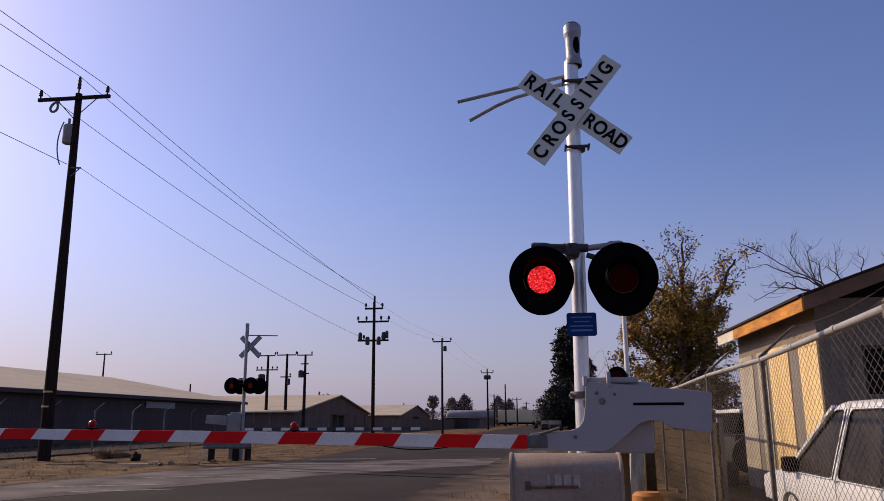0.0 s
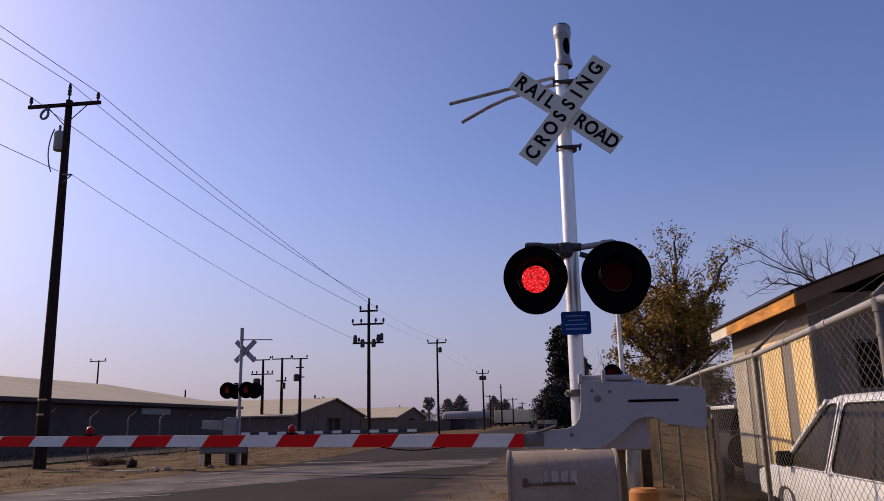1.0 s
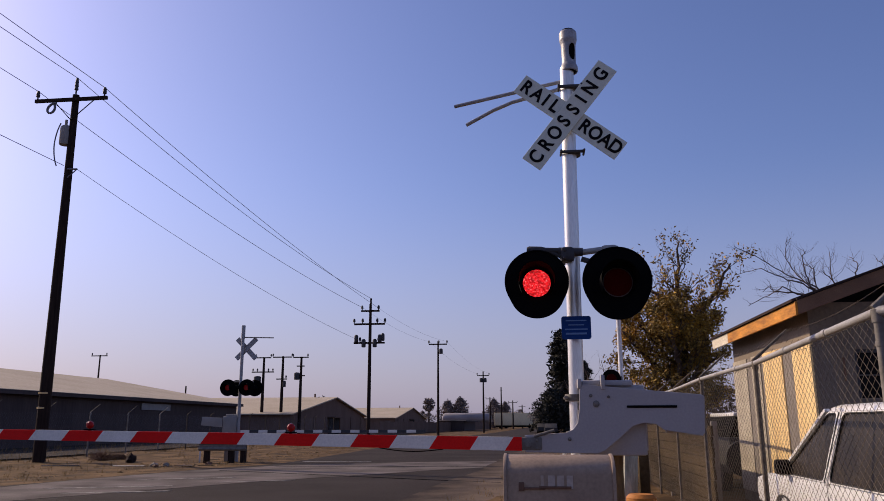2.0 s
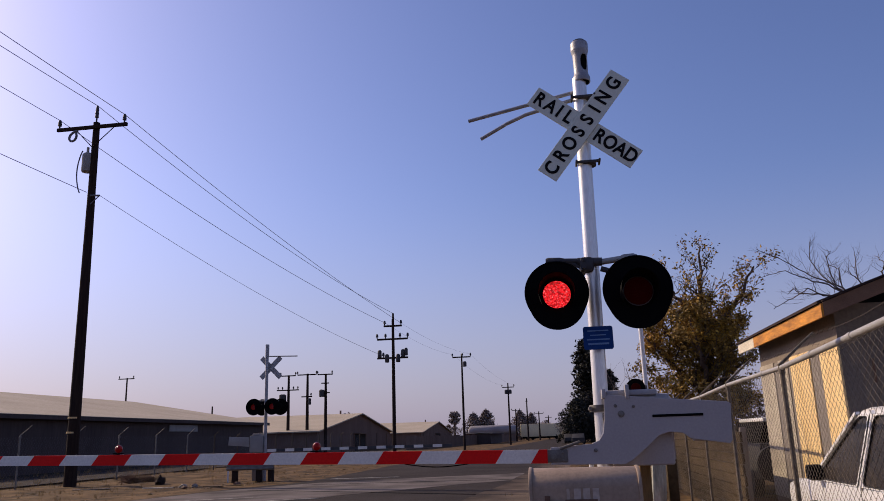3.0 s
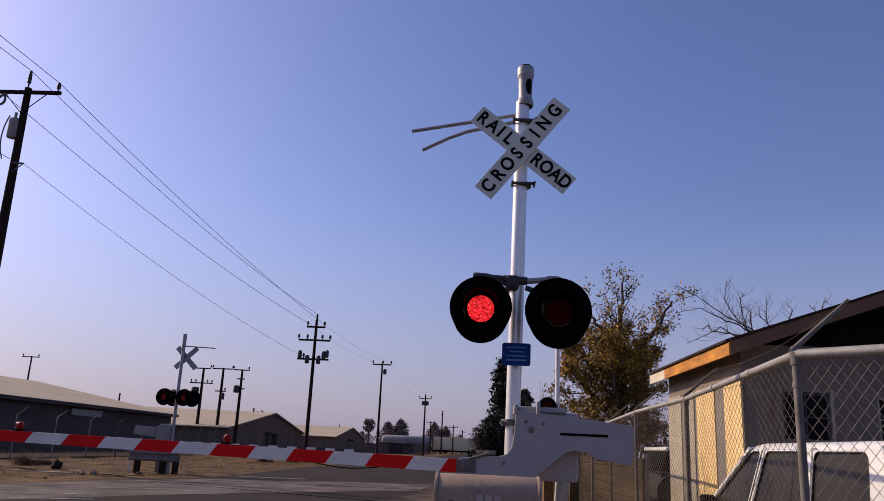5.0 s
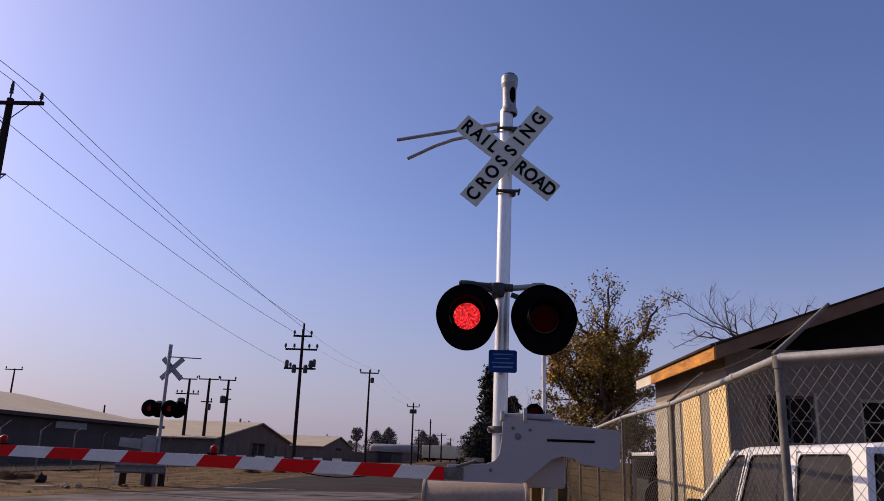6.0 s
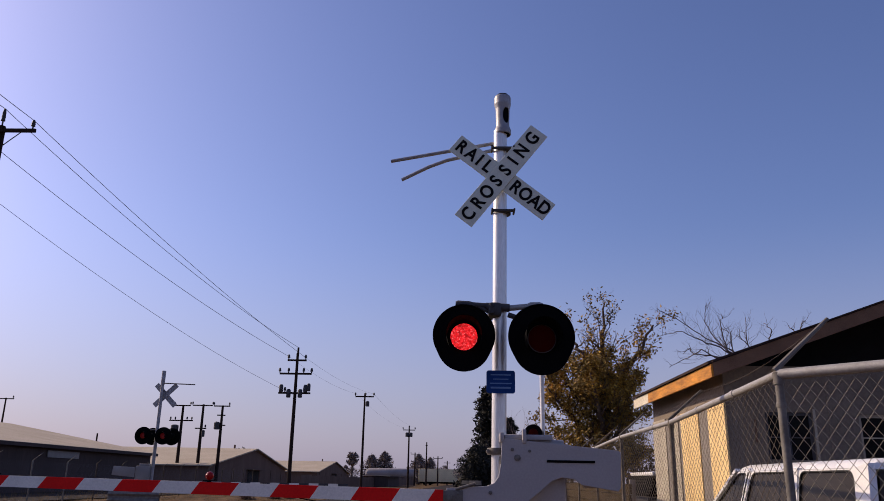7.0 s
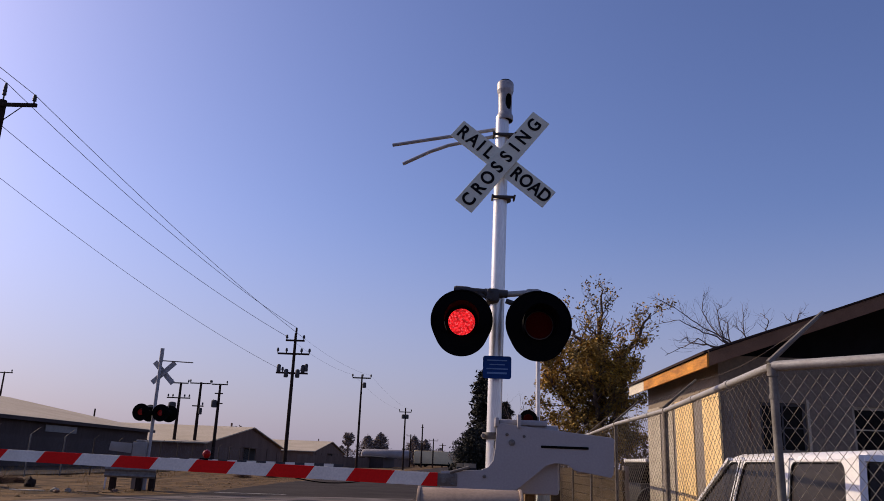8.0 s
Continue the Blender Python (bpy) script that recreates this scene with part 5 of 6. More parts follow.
def board_fence():
    f = thing("board_fence", "low dark board fence along the far verge", "fence", "fences", at=(-16, 140, 0))
    a, b = Vector((-20.2, 101, 0)), Vector((-11.5, 205, 0))
    n = 40
    d = (b - a) / n
    for i in range(n):
        bm = B()
        p, q = a + d * i, a + d * (i + 0.985)
        w = Vector((0.04, 0, 0))
        hgt = 1.75 + 0.08 * math.sin(i * 2.3)
        vs = [bm.verts.new(v) for v in (p, q, q + w, p + w, p + Vector((0, 0, hgt)), q + Vector((0, 0, hgt)), q + w + Vector((0, 0, hgt)), p + w + Vector((0, 0, hgt)))]
        for fc in ((0, 1, 2, 3), (7, 6, 5, 4), (0, 4, 5, 1), (1, 5, 6, 2), (2, 6, 7, 3), (3, 7, 4, 0)):
            bm.faces.new([vs[k] for k in fc])
        part("panel", bm, HAZESIDE, f, smooth=False)


board_fence()


# ---- far road end: tank car and trailer ----
def tank_car():
    t = thing("tank_car", "white cylindrical railway tank car standing far off", "tank car", at=(-19, 222, 0))
    bm = B()
    lathe(bm, [(0, 0.3), (0.3, 1.1), (0.9, 1.35), (13.2, 1.35), (13.8, 1.1), (14.1, 0.3)], (-26.2, 222, 3.0), (1, 0, 0), 24)
    part("tank", bm, TANKPAINT, t)
    bm = B()
    box(bm, (-25.8, 220.9, 1.0), (-12.4, 223.1, 1.5))
    part("frame", bm, BLACK, t)
    for x in (-24.5, -22.8, -15.6, -13.9):
        bm = B()
        lathe(bm, [(0, 0.45), (2.0, 0.45)], (x, 221, 0.5), (0, 1, 0), 16)
        part("wheel_set", bm, BLACK, t)


def freight_car():
    t = thing("freight_car", "pale beige freight car standing across the road end", "freight car", at=(-5, 224, 0))
    bm = B()
    box(bm, (-11.5, 223, 0.9), (1.6, 226, 4.4), 0.08)
    part("body", bm, CREAM, t)
    for i in range(12):
        bm = B()
        box(bm, (-11.2 + i * 1.1, 222.93, 1.35), (-11.1 + i * 1.1, 222.99, 4.4))
        part("rib", bm, CREAM, t, smooth=False)
    bm = B()
    box(bm, (-11.0, 223.3, 0.45), (1.2, 225.7, 0.9))
    part("frame", bm, BLACK, t)
    for x in (-9.8, -8.2, -1.5, 0.1):
        bm = B()
        lathe(bm, [(0, 0.45), (2.0, 0.45)], (x, 223.6, 0.5), (0, 1, 0), 16)
        part("wheel_set", bm, BLACK, t)


tank_car()
freight_car()


def far_car(x, y, material, label):
    c = thing("parked_car", label, "car", "far parked cars", at=(x, y, 0))
    bm = B()
    prism(bm, [(-2.2, 0.35), (2.2, 0.35), (2.25, 0.8), (1.2, 0.95), (0.6, 1.42), (-1.2, 1.45), (-1.9, 0.98), (-2.25, 0.9)], "x", -0.85, 0.85, 0.06)
    bmesh.ops.translate(bm, verts=bm.verts, vec=(x, y, 0))
    part("body", bm, material, c)
    bm = B()
    prism(bm, [(0.55, 0.98), (1.1, 0.98), (0.55, 1.38), (-1.15, 1.40), (-1.75, 1.0)], "x", -0.87, 0.87)
    bmesh.ops.translate(bm, verts=bm.verts, vec=(x, y, 0))
    part("windows", bm, BLACK, c, smooth=False)
    for dx in (-0.9, 0.7):
        for dy in (-1.35, 1.35):
            bm = B()
            lathe(bm, [(0, 0.32), (0.2, 0.32)], (x + dx, y + dy, 0.32), (1, 0, 0), 16)
            part("wheel", bm, RUBBER, c)


far_car(2.2, 112, CARGREY, "grey car parked far along the road")
far_car(1.2, 124, CARGREY, "dark car parked far along the road")


# ---- trees ----
def grow(bm, start, direction, length, radius, depth, tips, rng, spread=0.6, lift=0.12, kids=(2, 4), seg=3):
    p, d, r = Vector(start), Vector(direction).normalized(), radius
    for i in range(seg):
        q = p + d * (length / seg)
        r2 = r * 0.84
        tube(bm, p, q, r, r2, n=7 if r > 0.03 else 4, caps=False)
        p, r = q, r2
        if depth <= 2:
            tips.append((p.copy(), d.copy()))
        d = (d + Vector((rng.uniform(-1, 1), rng.uniform(-1, 1), rng.uniform(-0.6, 1) * 0.5 + lift)) * 0.28).normalized()
    if depth > 0:
        for _ in range(rng.randint(*kids)):
            nd = (d + Vector((rng.uniform(-1, 1), rng.uniform(-1, 1), rng.uniform(-0.5, 0.8))) * spread).normalized()
            grow(bm, p, nd, length * rng.uniform(0.62, 0.85), r * rng.uniform(0.62, 0.8), depth - 1, tips, rng, spread, lift, kids, seg)


def leaves(tips, rng, count, size, spread):
    verts, faces = [], []
    for p, d in tips:
        for _ in range(count):
            c = p + Vector((rng.gauss(0, spread), rng.gauss(0, spread), rng.gauss(0, spread)))
            a = Vector((rng.uniform(-1, 1), rng.uniform(-1, 1), rng.uniform(-1, 0.3))).normalized()
            b = a.orthogonal().normalized()
            b.rotate(Matrix.Rotation(rng.uniform(0, 6.28), 3, a))
            s = size * rng.uniform(0.6, 1.3)
            i = len(verts)
            verts += [c - a * s, c + b * s * 0.45 + a.cross(b) * s * 0.1, c + a * s, c - b * s * 0.45 + a.cross(b) * s * 0.1]
            faces.append((i, i + 1, i + 2, i + 3))
    me = bpy.data.meshes.new("crown")
    me.from_pydata(verts, [], faces)
    return me


def crown(me, material, parent, label):
    me.materials.append(material)
    ob = new("crown", me)
    ob.parent = parent
    ob.location = -parent.location
    tagged(ob, label)


def limb(bm, pts, r0, r1, rng, tips, twigs, length, depth, rise=0.5, out=1.0, kids=(2, 3), spread=0.5, wob=0.03):
    """A crooked tapered limb along pts that throws side twigs."""
    pts = [Vector(p) for p in pts]
    n = 5
    line = []
    for a, b in zip(pts, pts[1:]):
        for i in range(n):
            line.append(a.lerp(b, i / n) + Vector((rng.gauss(0, wob), rng.gauss(0, wob), rng.gauss(0, wob))))
    line.append(pts[-1])
    m = len(line) - 1
    for i in range(m):
        tube(bm, line[i], line[i + 1], r0 + (r1 - r0) * i / m, r0 + (r1 - r0) * (i + 1) / m, n=8, caps=False)
    for k in range(twigs):
        u = 0.15 + 0.85 * (k + rng.random()) / twigs
        i = min(m - 1, int(u * m))
        along_ = (line[i + 1] - line[i]).normalized()
        d = along_ * 0.6 + Vector((rng.uniform(-1, 1) * out, rng.uniform(-1, 1) * out, rng.uniform(-0.4, 0.7) + rise))
        grow(bm, line[i], d, length * rng.uniform(0.6, 1.15) * (1.15 - 0.55 * u), max(0.007, (r0 + (r1 - r0) * u) * 0.45), depth, tips, rng, spread, 0.06, kids)


def autumn_tree():
    rng = random.Random(7)
    X, Y = 4.35, 24.0
    t = thing("tree", "half-bare tree with yellow-brown autumn leaves", "tree", "trees", at=(X, Y, 0))
    bm, tips = B(), []
    limb(bm, [(X, Y, -0.1), (X - 0.05, Y, 1.6), (X + 0.08, Y, 3.0), (4.45, Y, 4.4), (4.48, Y, 5.7), (4.66, Y + 0.05, 7.05)], 0.25, 0.02, rng, tips, 26, 0.85, 2, 0.3)
    for pts, r, n, le in (([(4.4, Y, 3.3), (5.0, Y - 0.1, 4.6), (5.65, Y - 0.1, 5.4), (6.15, Y, 6.3)], 0.12, 9, 0.55),
                      ([(4.4, Y, 2.4), (3.7, Y + 0.1, 3.2), (3.2, Y, 3.7), (2.75, Y, 4.3)], 0.11, 9, 0.65),
                      ([(4.45, Y, 3.9), (4.0, Y - 0.3, 5.0), (3.7, Y - 0.3, 5.5), (3.5, Y, 6.0)], 0.09, 9, 0.55),
                      ([(4.4, Y, 2.2), (4.9, Y + 0.2, 2.9), (5.4, Y, 3.4)], 0.10, 8, 0.5),
                      ([(4.4, Y, 2.6), (4.2, Y - 0.8, 3.6), (3.9, Y - 1.2, 4.6)], 0.09, 9, 0.7),
                      ([(4.45, Y, 3.0), (4.9, Y + 0.9, 4.0), (5.0, Y + 1.3, 5.0)], 0.09, 8, 0.7),
                      ([(4.4, Y, 1.5), (3.5, Y, 2.0), (2.7, Y, 2.5)], 0.08, 9, 0.65),
                      ([(4.4, Y, 1.5), (5.1, Y, 1.9), (5.6, Y, 2.4)], 0.08, 9, 0.55),
                      ([(4.4, Y, 3.1), (3.6, Y + 0.4, 4.2), (3.0, Y + 0.4, 5.2)], 0.08, 9, 0.65),
                      ([(4.4, Y, 2.7), (4.95, Y - 0.5, 3.6), (5.25, Y - 0.5, 4.4)], 0.08, 9, 0.5)):
        limb(bm, pts, r, 0.025, rng, tips, n + 3, le, 2, 0.25)
    part("trunk", bm, BARK, t)
    near = []
    for q in tips:
        # clumps of unequal weight, thinning out to the tips and the top
        w = rng.random()
        if q[0].z > 5.4:
            w *= 0.62
        near += [q] * (0 if w < 0.56 else 1 if w < 0.80 else 2)
    crown(leaves(near, rng, 15, 0.056, 0.11), LEAF, t, "sparse yellow-brown leaves")


def bare_tree():
    rng = random.Random(12)
    X, Y = 9.2, 22.5
    t = thing("bare_tree", "leafless tree behind the house roof", "tree", "trees", at=(X, Y, 0))
    bm, tips = B(), []
    tube(bm, (X, Y, -0.1), (X - 0.1, Y, 4.3), 0.2, 0.13, n=10, caps=False)
    top = (X - 0.1, Y, 4.2)
    fan = (8.3, Y, 4.95)
    for root, line, n, le in ((fan, ((8.06, 5.24), (7.55, 5.53), (7.03, 5.83), (6.47, 6.13), (5.83, 6.43)), 15, 0.34),
                              (fan, ((7.69, 5.34), (7.02, 5.59), (6.57, 5.81), (5.96, 5.71)), 12, 0.32),
                              (fan, ((7.53, 5.06), (7.08, 5.24), (6.69, 5.03), (6.11, 4.72)), 12, 0.32),
                              (fan, ((7.84, 5.23), (7.56, 5.73), (7.39, 6.20), (7.46, 6.72)), 13, 0.32),
                              (fan, ((7.91, 5.27), (7.79, 5.82), (7.70, 6.13), (7.94, 6.34)), 10, 0.28),
                              (fan, ((8.07, 5.27), (7.98, 5.74), (7.88, 5.98)), 7, 0.28),
                              (fan, ((7.40, 5.12), (7.00, 5.20), (6.78, 5.31), (6.51, 5.10)), 9, 0.28),
                              (top, ((8.45, 5.41), (8.48, 5.84), (8.62, 6.32)), 9, 0.30),
                              (top, ((8.64, 5.45), (8.32, 5.76)), 6, 0.26),
                              (top, ((9.18, 5.59), (9.16, 5.86), (9.10, 6.14)), 6, 0.24),
                              (top, ((9.83, 5.81), (9.73, 6.04)), 4, 0.22),
                              (top, ((10.1, 5.90), (10.17, 6.14), (10.35, 6.20)), 4, 0.22)):
        pts = [root] + [(x, Y + rng.uniform(-0.3, 0.3), z) for x, z in line]
        limb(bm, pts, 0.024, 0.007, rng, tips, n + 4, le * 1.15, 2, 0.12, 0.9, (1, 3), 0.5, 0.012)
    tube(bm, top, fan, 0.08, 0.045, n=8, caps=False)
    part("trunk", bm, TWIG, t)


def brush(x, y, h, seed):
    """A leafless tangle of thin shoots from one root."""
    rng = random.Random(seed)
    t = thing("bare_bush", "leafless grey-brown bush behind the fence", "bush", "bushes", at=(x, y, 0))
    bm, tips = B(), []
    for i in range(7):
        a = i * 0.9 + rng.uniform(-0.3, 0.3)
        o = rng.uniform(0.25, 0.5) * h
        end = (x + math.cos(a) * o, y + math.sin(a) * o * 0.7, h * rng.uniform(0.65, 1.0))
        mid = (x + math.cos(a) * o * 0.4, y + math.sin(a) * o * 0.3, h * 0.4)
        limb(bm, [(x, y, -0.05), mid, end], 0.035, 0.008, rng, tips, 9, h * 0.16, 2, 0.3, 0.9, (2, 3), 0.6)
    part("shrub", bm, TWIG, t)


def conifer(x, y, h, w, seed):
    rng = random.Random(seed)
    t = thing("conifer", "dark green ragged conifer beside the road", "tree", "trees", at=(x, y, 0))
    bm, tips = B(), []
    tube(bm, (x, y, -0.1), (x, y, h), 0.22, 0.02, n=8, caps=False)
    z = h * 0.10
    while z < h * 0.98:
        k = 1 - z / h
        tier = rng.uniform(0.6, 1.15)
        for _ in range(9):
            a = rng.uniform(0, 6.28)
            L = w * (0.20 + 0.80 * k) * tier * rng.uniform(0.65, 1.15)
            d = Vector((math.cos(a), math.sin(a), rng.uniform(-0.05, 0.12)))
            o = Vector((x, y, z))
            pts = [o + d * L * j / 9 + Vector((0, 0, -0.38 * L * (j / 9) ** 2)) for j in range(10)]
            for p, q in zip(pts, pts[1:]):
                tube(bm, p, q, 0.05 * k + 0.01, 0.05 * k + 0.008, n=4, caps=False)
            for j in range(1, 10):
                tips += [(pts[j] + Vector((0, 0, -0.10)), d)] * (2 if j < 8 else 1)
        z += h * 0.072
    part("trunk", bm, BARK, t)
    crown(leaves(tips, rng, 12, 0.019 * h, 0.0165 * h), NEEDLE, t, "dense dark needles")


def far_tree(x, y, h, w, seed, trunk=0.25, material=None, label="hazy grey-green tree on the horizon", dense=420):
    rng = random.Random(seed)
    t = thing("far_tree", label, "tree", "far trees", at=(x, y, 0))
    bm, tips = B(), []
    tube(bm, (x, y, -0.1), (x, y, h * 0.6), 0.25, 0.12, n=7, caps=False)
    part("trunk", bm, BARK, t)
    for _ in range(dense):
        a, u = rng.uniform(0, 6.28), rng.random() ** 0.5
        z = h * (trunk + (1 - trunk) * rng.random())
        k = math.sin(math.pi * min(1, (z / h - trunk) / (1 - trunk) * 0.85 + 0.12)) * (0.75 + 0.25 * math.sin(a * 3 + z))
        tips.append((Vector((x + math.cos(a) * u * w * k, y + math.sin(a) * u * w * k, z)), Vector((0, 0, 1))))
    crown(leaves(tips, rng, 5, h * 0.032, h * 0.03), material or HAZELEAF, t, "grey-green foliage")


def palm(x, y, h, seed):
    rng = random.Random(seed)
    t = thing("palm_tree", "distant fan palm with drooping dead fronds", "palm tree", "far trees", at=(x, y, 0))
    bm = B()
    tube(bm, (x, y, -0.1), (x, y, h), 0.3, 0.22, n=8, caps=False)
    part("trunk", bm, BARK, t)
    tips = []
    for _ in range(150):
        a, e = rng.uniform(0, 6.28), rng.uniform(-1.2, 1.2)
        for k in (0.5, 1.0, 1.5):
            tips.append((Vector((x + math.cos(a) * math.cos(e) * k, y + math.sin(a) * math.cos(e) * k, h + math.sin(e) * k - (0.6 if e < 0 else 0))), Vector((0, 0, 1))))
    crown(leaves(tips, rng, 3, 0.35, 0.18), HAZELEAF, t, "grey-green fronds paled by haze")


autumn_tree()
bare_tree()
for x, y, h, w, seed in ((4.3, 28.0, 2.7, 1.4, 61), (5.9, 27.4, 3.0, 1.5, 62), (7.4, 27.0, 2.9, 1.5, 63)):
    far_tree(x, y, h, w, seed, 0.02, BARK, "dense dark brown bush behind the fence")
brush(2.1, 27.0, 3.2, 41)
brush(3.1, 26.2, 3.7, 42)
brush(6.1, 26.0, 3.4, 43)
conifer(5.1, 130, 16.8, 7.6, 3)
conifer(8.4, 136, 12.0, 5.0, 4)
far_tree(2.6, 126, 6.6, 3.6, 14, 0.05, NEEDLE, "dense dark green bush tree beside the road", 1500)
far_tree(6.0, 140, 10.5, 4.4, 15, 0.03, NEEDLE, "dense dark green bush tree beside the road", 1200)
palm(-31.2, 230, 7.2, 5)
palm(-53, 190, 6.4, 6)
far_tree(-26.2, 236, 8.0, 4.2, 8, 0.05, dense=1000)
far_tree(-22.6, 238, 9.0, 4.0, 9, 0.05, dense=1000)
far_tree(-12.3, 240, 8.4, 3.8, 10, 0.05, dense=1000)
far_tree(-9.0, 242, 7.6, 3.0, 11, 0.05, dense=1000)
far_tree(-33.8, 235, 5.0, 3.0, 12)
far_tree(0.8, 190, 5.0, 3.0, 13)
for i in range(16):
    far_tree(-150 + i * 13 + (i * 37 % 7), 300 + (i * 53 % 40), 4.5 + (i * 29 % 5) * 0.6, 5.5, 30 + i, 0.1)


# ---- verge clutter ----
def rock(x, y, r, material, label, seed, tall=0.6):
    bm = B()
    bmesh.ops.create_icosphere(bm, subdivisions=2, radius=r)
    for v in bm.verts:
        v.co *= 1 + 0.55 * noise.noise(v.co * 1.4 / r + Vector((seed, 0, 0))) + 0.25 * noise.noise(v.co * 4 / r + Vector((0, seed, 0)))
        v.co.z *= tall
    bmesh.ops.translate(bm, verts=bm.verts, vec=(x, y, ground_z(x, y) + r * 0.5))
    tagged(link_mesh("rock", bm, material), label, "rock", "roadside rocks")


rock(-15.9, 29.6, 0.20, POLE, "dark upright stump of timber on the dirt verge", 1, 1.1)
rock(-13.6, 27.0, 0.15, STONE, "pale broken stone on the dirt verge", 2)
rock(-13.1, 26.9, 0.12, STONE, "pale broken stone on the dirt verge", 3)
rock(-13.3, 26.5, 0.10, RUST, "rusty brown scrap lump on the dirt", 4)
rock(-11.9, 27.8, 0.11, RUST, "rusty brown scrap lump on the dirt", 5)


def tumbleweed(x, y, r, seed):
    rng = random.Random(seed)
    t = thing("tumbleweed", "dry brown tumbleweed bush on the dirt verge", "bush", "dry bushes", at=(x, y, 0))
    bm = B()
    for _ in range(160):
        a, e = rng.uniform(0, 6.28), rng.uniform(0.05, 1.4)
        d = Vector((math.cos(a) * math.cos(e), math.sin(a) * math.cos(e), math.sin(e) * 0.7))
        p = Vector((x, y, ground_z(x, y)))
        m_ = p + d * r * 0.6 + Vector((rng.gauss(0, 0.06), rng.gauss(0, 0.06), 0))
        tube(bm, p, m_, 0.008, 0.006, n=3, caps=False)
        for _ in range(3):
            tube(bm, m_, m_ + (d + Vector((rng.gauss(0, 0.7), rng.gauss(0, 0.7), rng.gauss(0, 0.5)))) * r * 0.4, 0.006, 0.003, n=3, caps=False)
    tagged(part("brush", bm, RUST, t, smooth=False), kind="stuff")


for i, (x, y, r) in enumerate(((-18.2, 31.5, 0.5), (-17.7, 32.0, 0.36), (-14.1, 53, 0.6), (-13.0, 56.5, 0.45), (-12.2, 57.3, 0.4), (-10.9, 66, 0.4), (-0.2, 12.5, 0.3), (0.3, 18.0, 0.4), (-0.1, 26.0, 0.45))):
    tumbleweed(x, y, r, 50 + i)


def grass():
    rng = random.Random(21)
    verts, faces = [], []
    def tuft(x, y, n, h):
        z = ground_z(x, y)
        for _ in range(n):
            a = rng.uniform(0, 6.28)
            px, py = x + rng.gauss(0, 0.08), y + rng.gauss(0, 0.08)
            hh = h * rng.uniform(0.5, 1.2)
            dx, dy = math.cos(a) * hh * 0.5, math.sin(a) * hh * 0.5
            i = len(verts)
            verts.extend([(px - dy * 0.03, py + dx * 0.03, z - 0.01), (px + dy * 0.03 + 0.008, py - dx * 0.03, z - 0.01), (px + dx, py + dy, z + hh)])
            faces.append((i, i + 1, i + 2))
    for _ in range(2600):
        y = rng.uniform(14, 80)
        x = rng.uniform(-30, along(ROAD_LEFT, y) - 0.6)
        if noise.noise((x * 0.3, y * 0.2, 5)) > -0.05 or x < -19.5:
            tuft(x, y, 8, rng.uniform(0.06, 0.2) if x > -20 else rng.uniform(0.1, 0.4))
    for _ in range(500):
        y = rng.uniform(8, 70)
        tuft(rng.uniform(along(ROAD_RIGHT, y) + 0.3, 2.3), y, 8, rng.uniform(0.05, 0.2))
    me = bpy.data.meshes.new("dry_grass")
    me.from_pydata(verts, [], faces)
    me.materials.append(GRASS)
    tagged(new("dry_grass", me), "sparse dry straw-coloured grass tufts on the verge", "grass", kind="stuff")


grass()


def clods():
    """Loose earth, stones and scraps over the dirt verge."""
    rng = random.Random(33)
    verts, faces = [], []
    for _ in range(1500):
        y = rng.uniform(17, 62)
        x = along(ROAD_LEFT, y) - 0.5 - abs(rng.gauss(0, 3.2))
        if x < -20.5:
            continue
        r = rng.uniform(0.02, 0.055) * (1.9 if rng.random() < 0.10 else 1)
        z = ground_z(x, y)
        i = len(verts)
        for k in range(5):
            a = k * 1.257 + rng.uniform(-0.3, 0.3)
            verts.append((x + math.cos(a) * r * rng.uniform(0.8, 1.7), y + math.sin(a) * r * rng.uniform(0.7, 1.2), z - 0.01))
        verts.append((x + rng.gauss(0, r * 0.3), y, z + r * rng.uniform(0.25, 0.6)))
        faces += [(i + k, i + (k + 1) % 5, i + 5) for k in range(5)]
    me = bpy.data.meshes.new("clods")
    me.from_pydata(verts, [], faces)
    me.materials.append(CLOD)
    tagged(new("clods", me), "loose earth clods and small stones on the verge", "debris", kind="stuff")


clods()


def scrap_board(x, y, w, l, turn, material):
    b = thing("scrap_board", "flat weathered scrap board lying on the dirt", "board", "scrap boards", at=(x, y, ground_z(x, y)))
    bm = B()
    box(bm, (-l / 2, -w / 2, 0.0), (l / 2, w / 2, 0.03), 0.005)
    bmesh.ops.rotate(bm, verts=bm.verts, cent=(0, 0, 0), matrix=Matrix.Rotation(radians(turn), 3, "Z"))
    bmesh.ops.translate(bm, verts=bm.verts, vec=(x, y, ground_z(x, y) + 0.005))
    part("plank", bm, material, b, smooth=False)


scrap_board(-14.4, 26.7, 0.14, 1.1, 6, PALEWOOD)
scrap_board(-12.4, 26.9, 0.25, 0.7, -12, OLDPLY)
scrap_board(-11.9, 27.5, 0.2, 0.5, 20, OLDPLY)
scrap_board(-17.3, 27.2, 0.12, 1.3, 15, OLDWOOD)


def stake(x0, x1, y, z0, z1, material, label, tilt=0.0):
    t = thing("wooden_post", label, "post", "posts by the fence", at=((x0 + x1) / 2, y, 0))
    bm = B()
    box(bm, (x0, y - 0.05, z0), (x1, y + 0.05, z1), 0.012)
    bmesh.ops.rotate(bm, verts=bm.verts, cent=((x0 + x1) / 2, y, 0), matrix=Matrix.Rotation(radians(tilt), 3, "Y"))
    part("timber", bm, material, t)


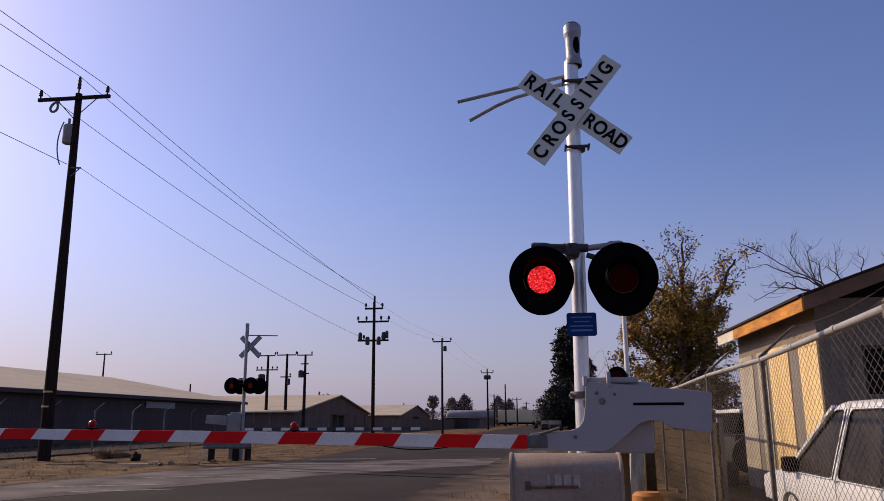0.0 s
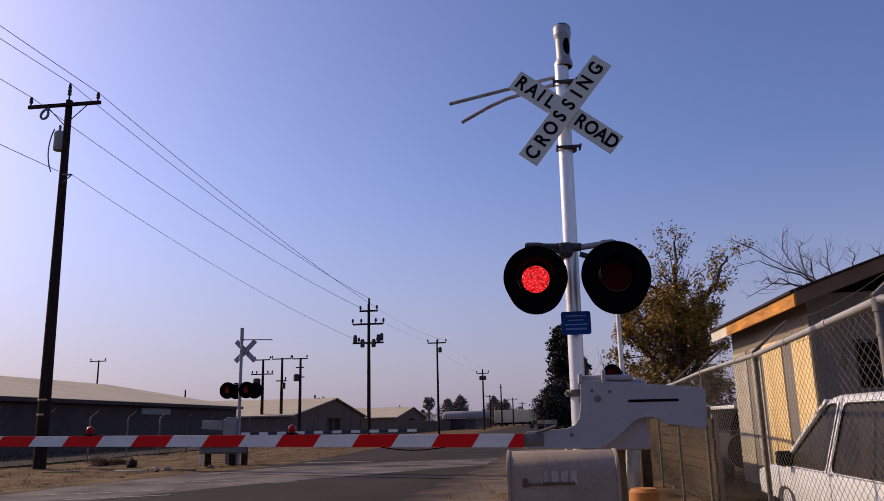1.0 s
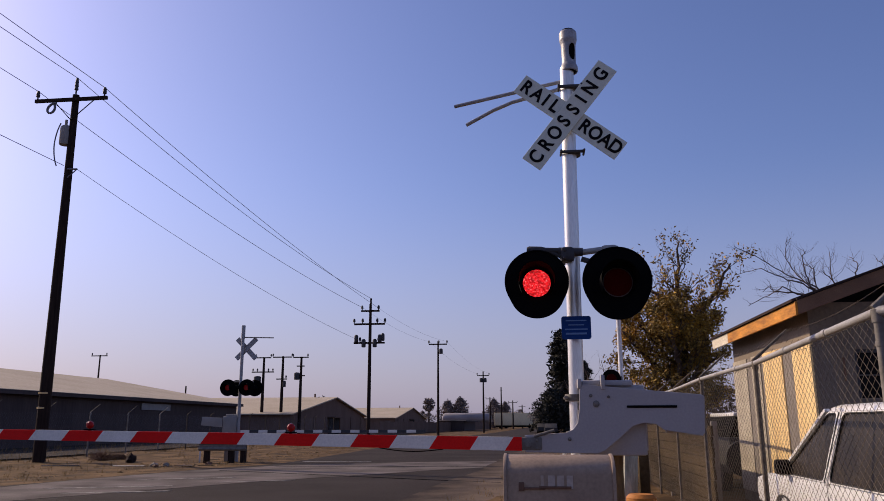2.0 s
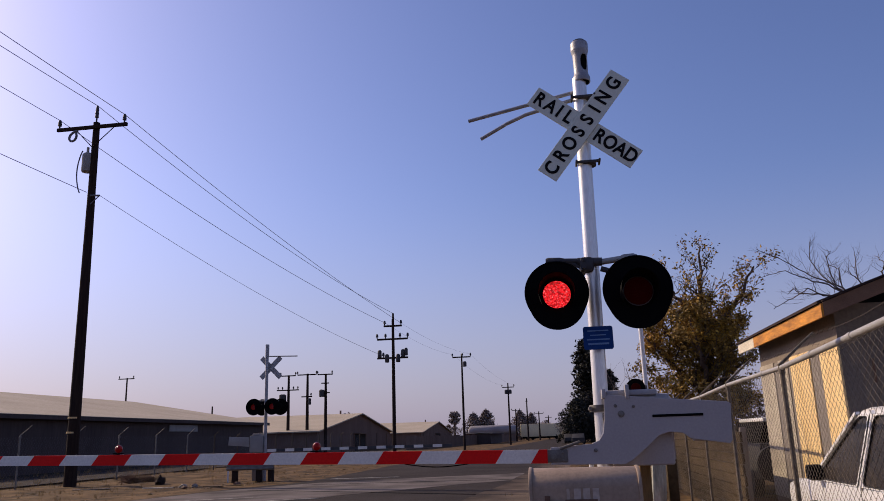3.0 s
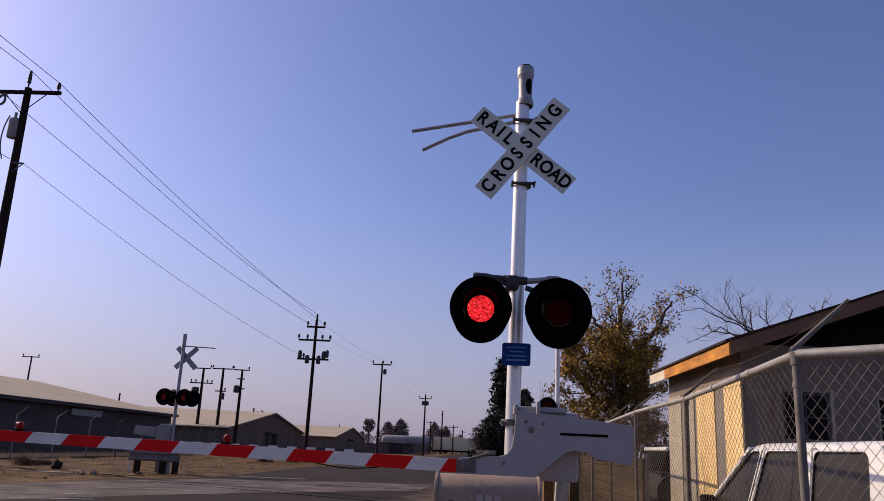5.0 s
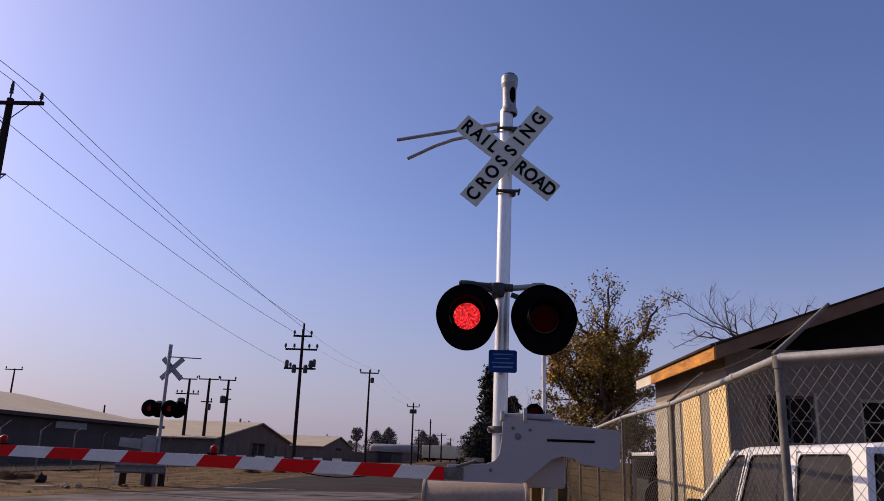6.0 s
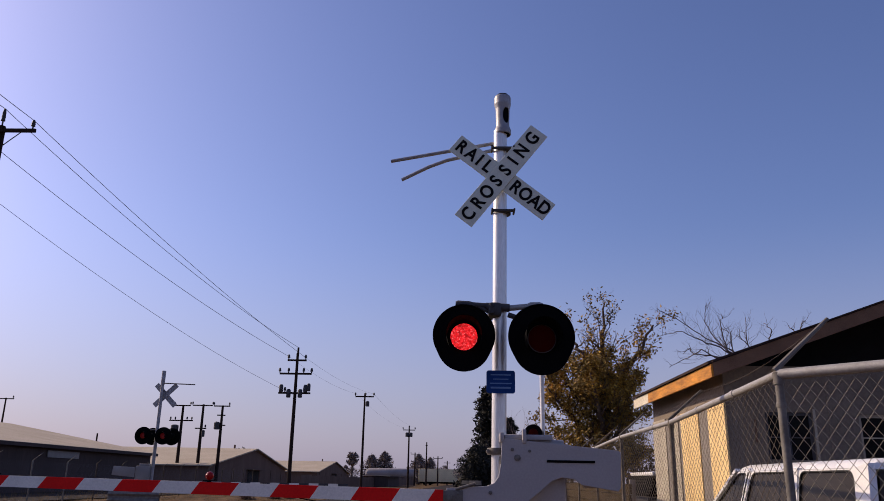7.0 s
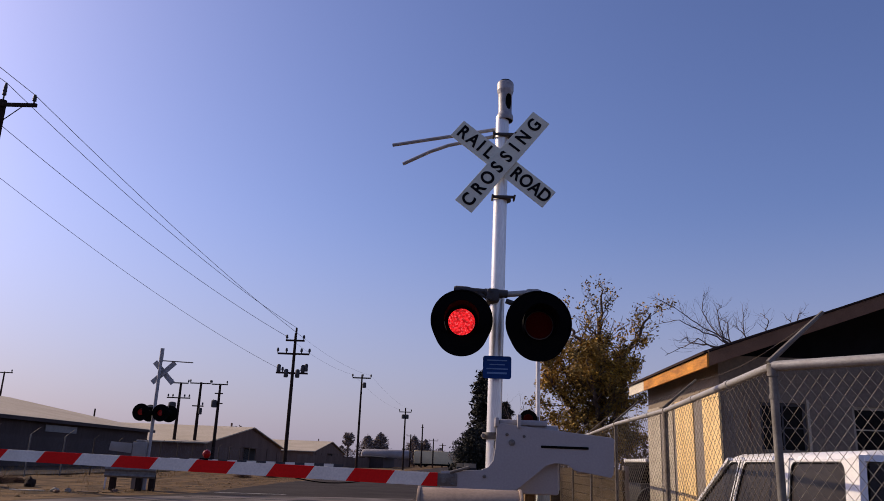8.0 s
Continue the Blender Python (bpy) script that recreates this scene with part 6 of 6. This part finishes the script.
stake(0.66, 0.75, 6.92, -0.1, 1.30, OLDPLY, "tan wooden stake by the signal mast")
stake(0.79, 0.92, 7.9, -0.1, 1.42, LIMED, "pale greenish weathered board leaning by the fence", 4)
stake(1.03, 1.13, 8.1, -0.1, 1.40, SLAT, "dark weathered post by the fence")


def slat_screen():
    f = thing("slat_fence", "dark brown horizontal slat fence behind the chain-link", "fence", "fences", at=(2.75, 16, 0))
    for k in range(3):
        bm = B()
        y = 13.2 + k * 4.3
        box(bm, (2.86, y - 0.05, -0.1), (2.95, y + 0.05, 1.52), 0.006)
        part("post", bm, OLDWOOD, f)
    for k in range(8):
        bm = B()
        z = 0.10 + k * 0.17
        box(bm, (2.80 + 0.01 * (k % 2), 13.0, z), (2.84 + 0.01 * (k % 2), 22.0, z + 0.16), 0.006)
        part("slat", bm, SLAT, f, smooth=False)


def pickup():
    x0, x1, y0, y1 = 4.15, 5.95, 17.6, 22.6
    c = thing("grey_pickup", "dark grey parked pickup with a pale roof edge", "car", at=(5.0, 20, 0))
    bm = B()
    prism(bm, [(x0, 0.42), (x0 - 0.03, 0.8), (x0 + 0.03, 1.18), (x1 - 0.03, 1.18), (x1 + 0.03, 0.8), (x1, 0.42)], "y", y0, y1, 0.03)
    part("body", bm, CARGREY, c)
    bm = B()
    prism(bm, [(x0 + 0.05, 1.185), (x0 + 0.2, 1.62), (x1 - 0.2, 1.62), (x1 - 0.05, 1.185)], "y", y0 + 0.1, y0 + 2.4, 0.02)
    part("window", bm, BLACK, c)
    bm = B()
    box(bm, (x0 + 0.17, y0 + 0.08, 1.63), (x1 - 0.17, y0 + 2.4, 1.72), 0.03)
    part("roof", bm, CARWHITE, c, "white roof")
    for y in (y0 + 0.9, y1 - 0.9):
        bm = B()
        lathe(bm, [(0, 0.2), (0, 0.34), (0.03, 0.37), (0.2, 0.37), (0.22, 0.3)], (x0 - 0.04, y, 0.37), (1, 0, 0), 24)
        w = part("wheel", bm, RUBBER, c)
    bm = B()
    lathe(bm, [(0, 0.2), (0, 0.34), (0.03, 0.37), (0.2, 0.37), (0.22, 0.3)], (x0 + 0.25, y0 - 0.02, 0.75), (0, -1, 0), 24)
    part("spare_wheel", bm, RUBBER, c)


def barrel():
    b = thing("orange_barrel", "faded orange plastic barrel by the fence", "barrel", at=(0.97, 7.55, 0))
    bm = B()
    lathe(bm, [(-0.02, 0.15), (0.3, 0.165), (0.32, 0.155), (0.6, 0.155), (0.62, 0.145), (0.82, 0.14), (0.85, 0.11)], (0.97, 7.55, 0), (0, 0, 1), 24)
    part("shell", bm, ORANGE, b)
    bm = B()
    lathe(bm, [(0, 0.156), (0.06, 0.157)], (0.97, 7.55, 0.42), (0, 0, 1), 24)
    part("band", bm, BOARD, b)


slat_screen()
pickup()
barrel()
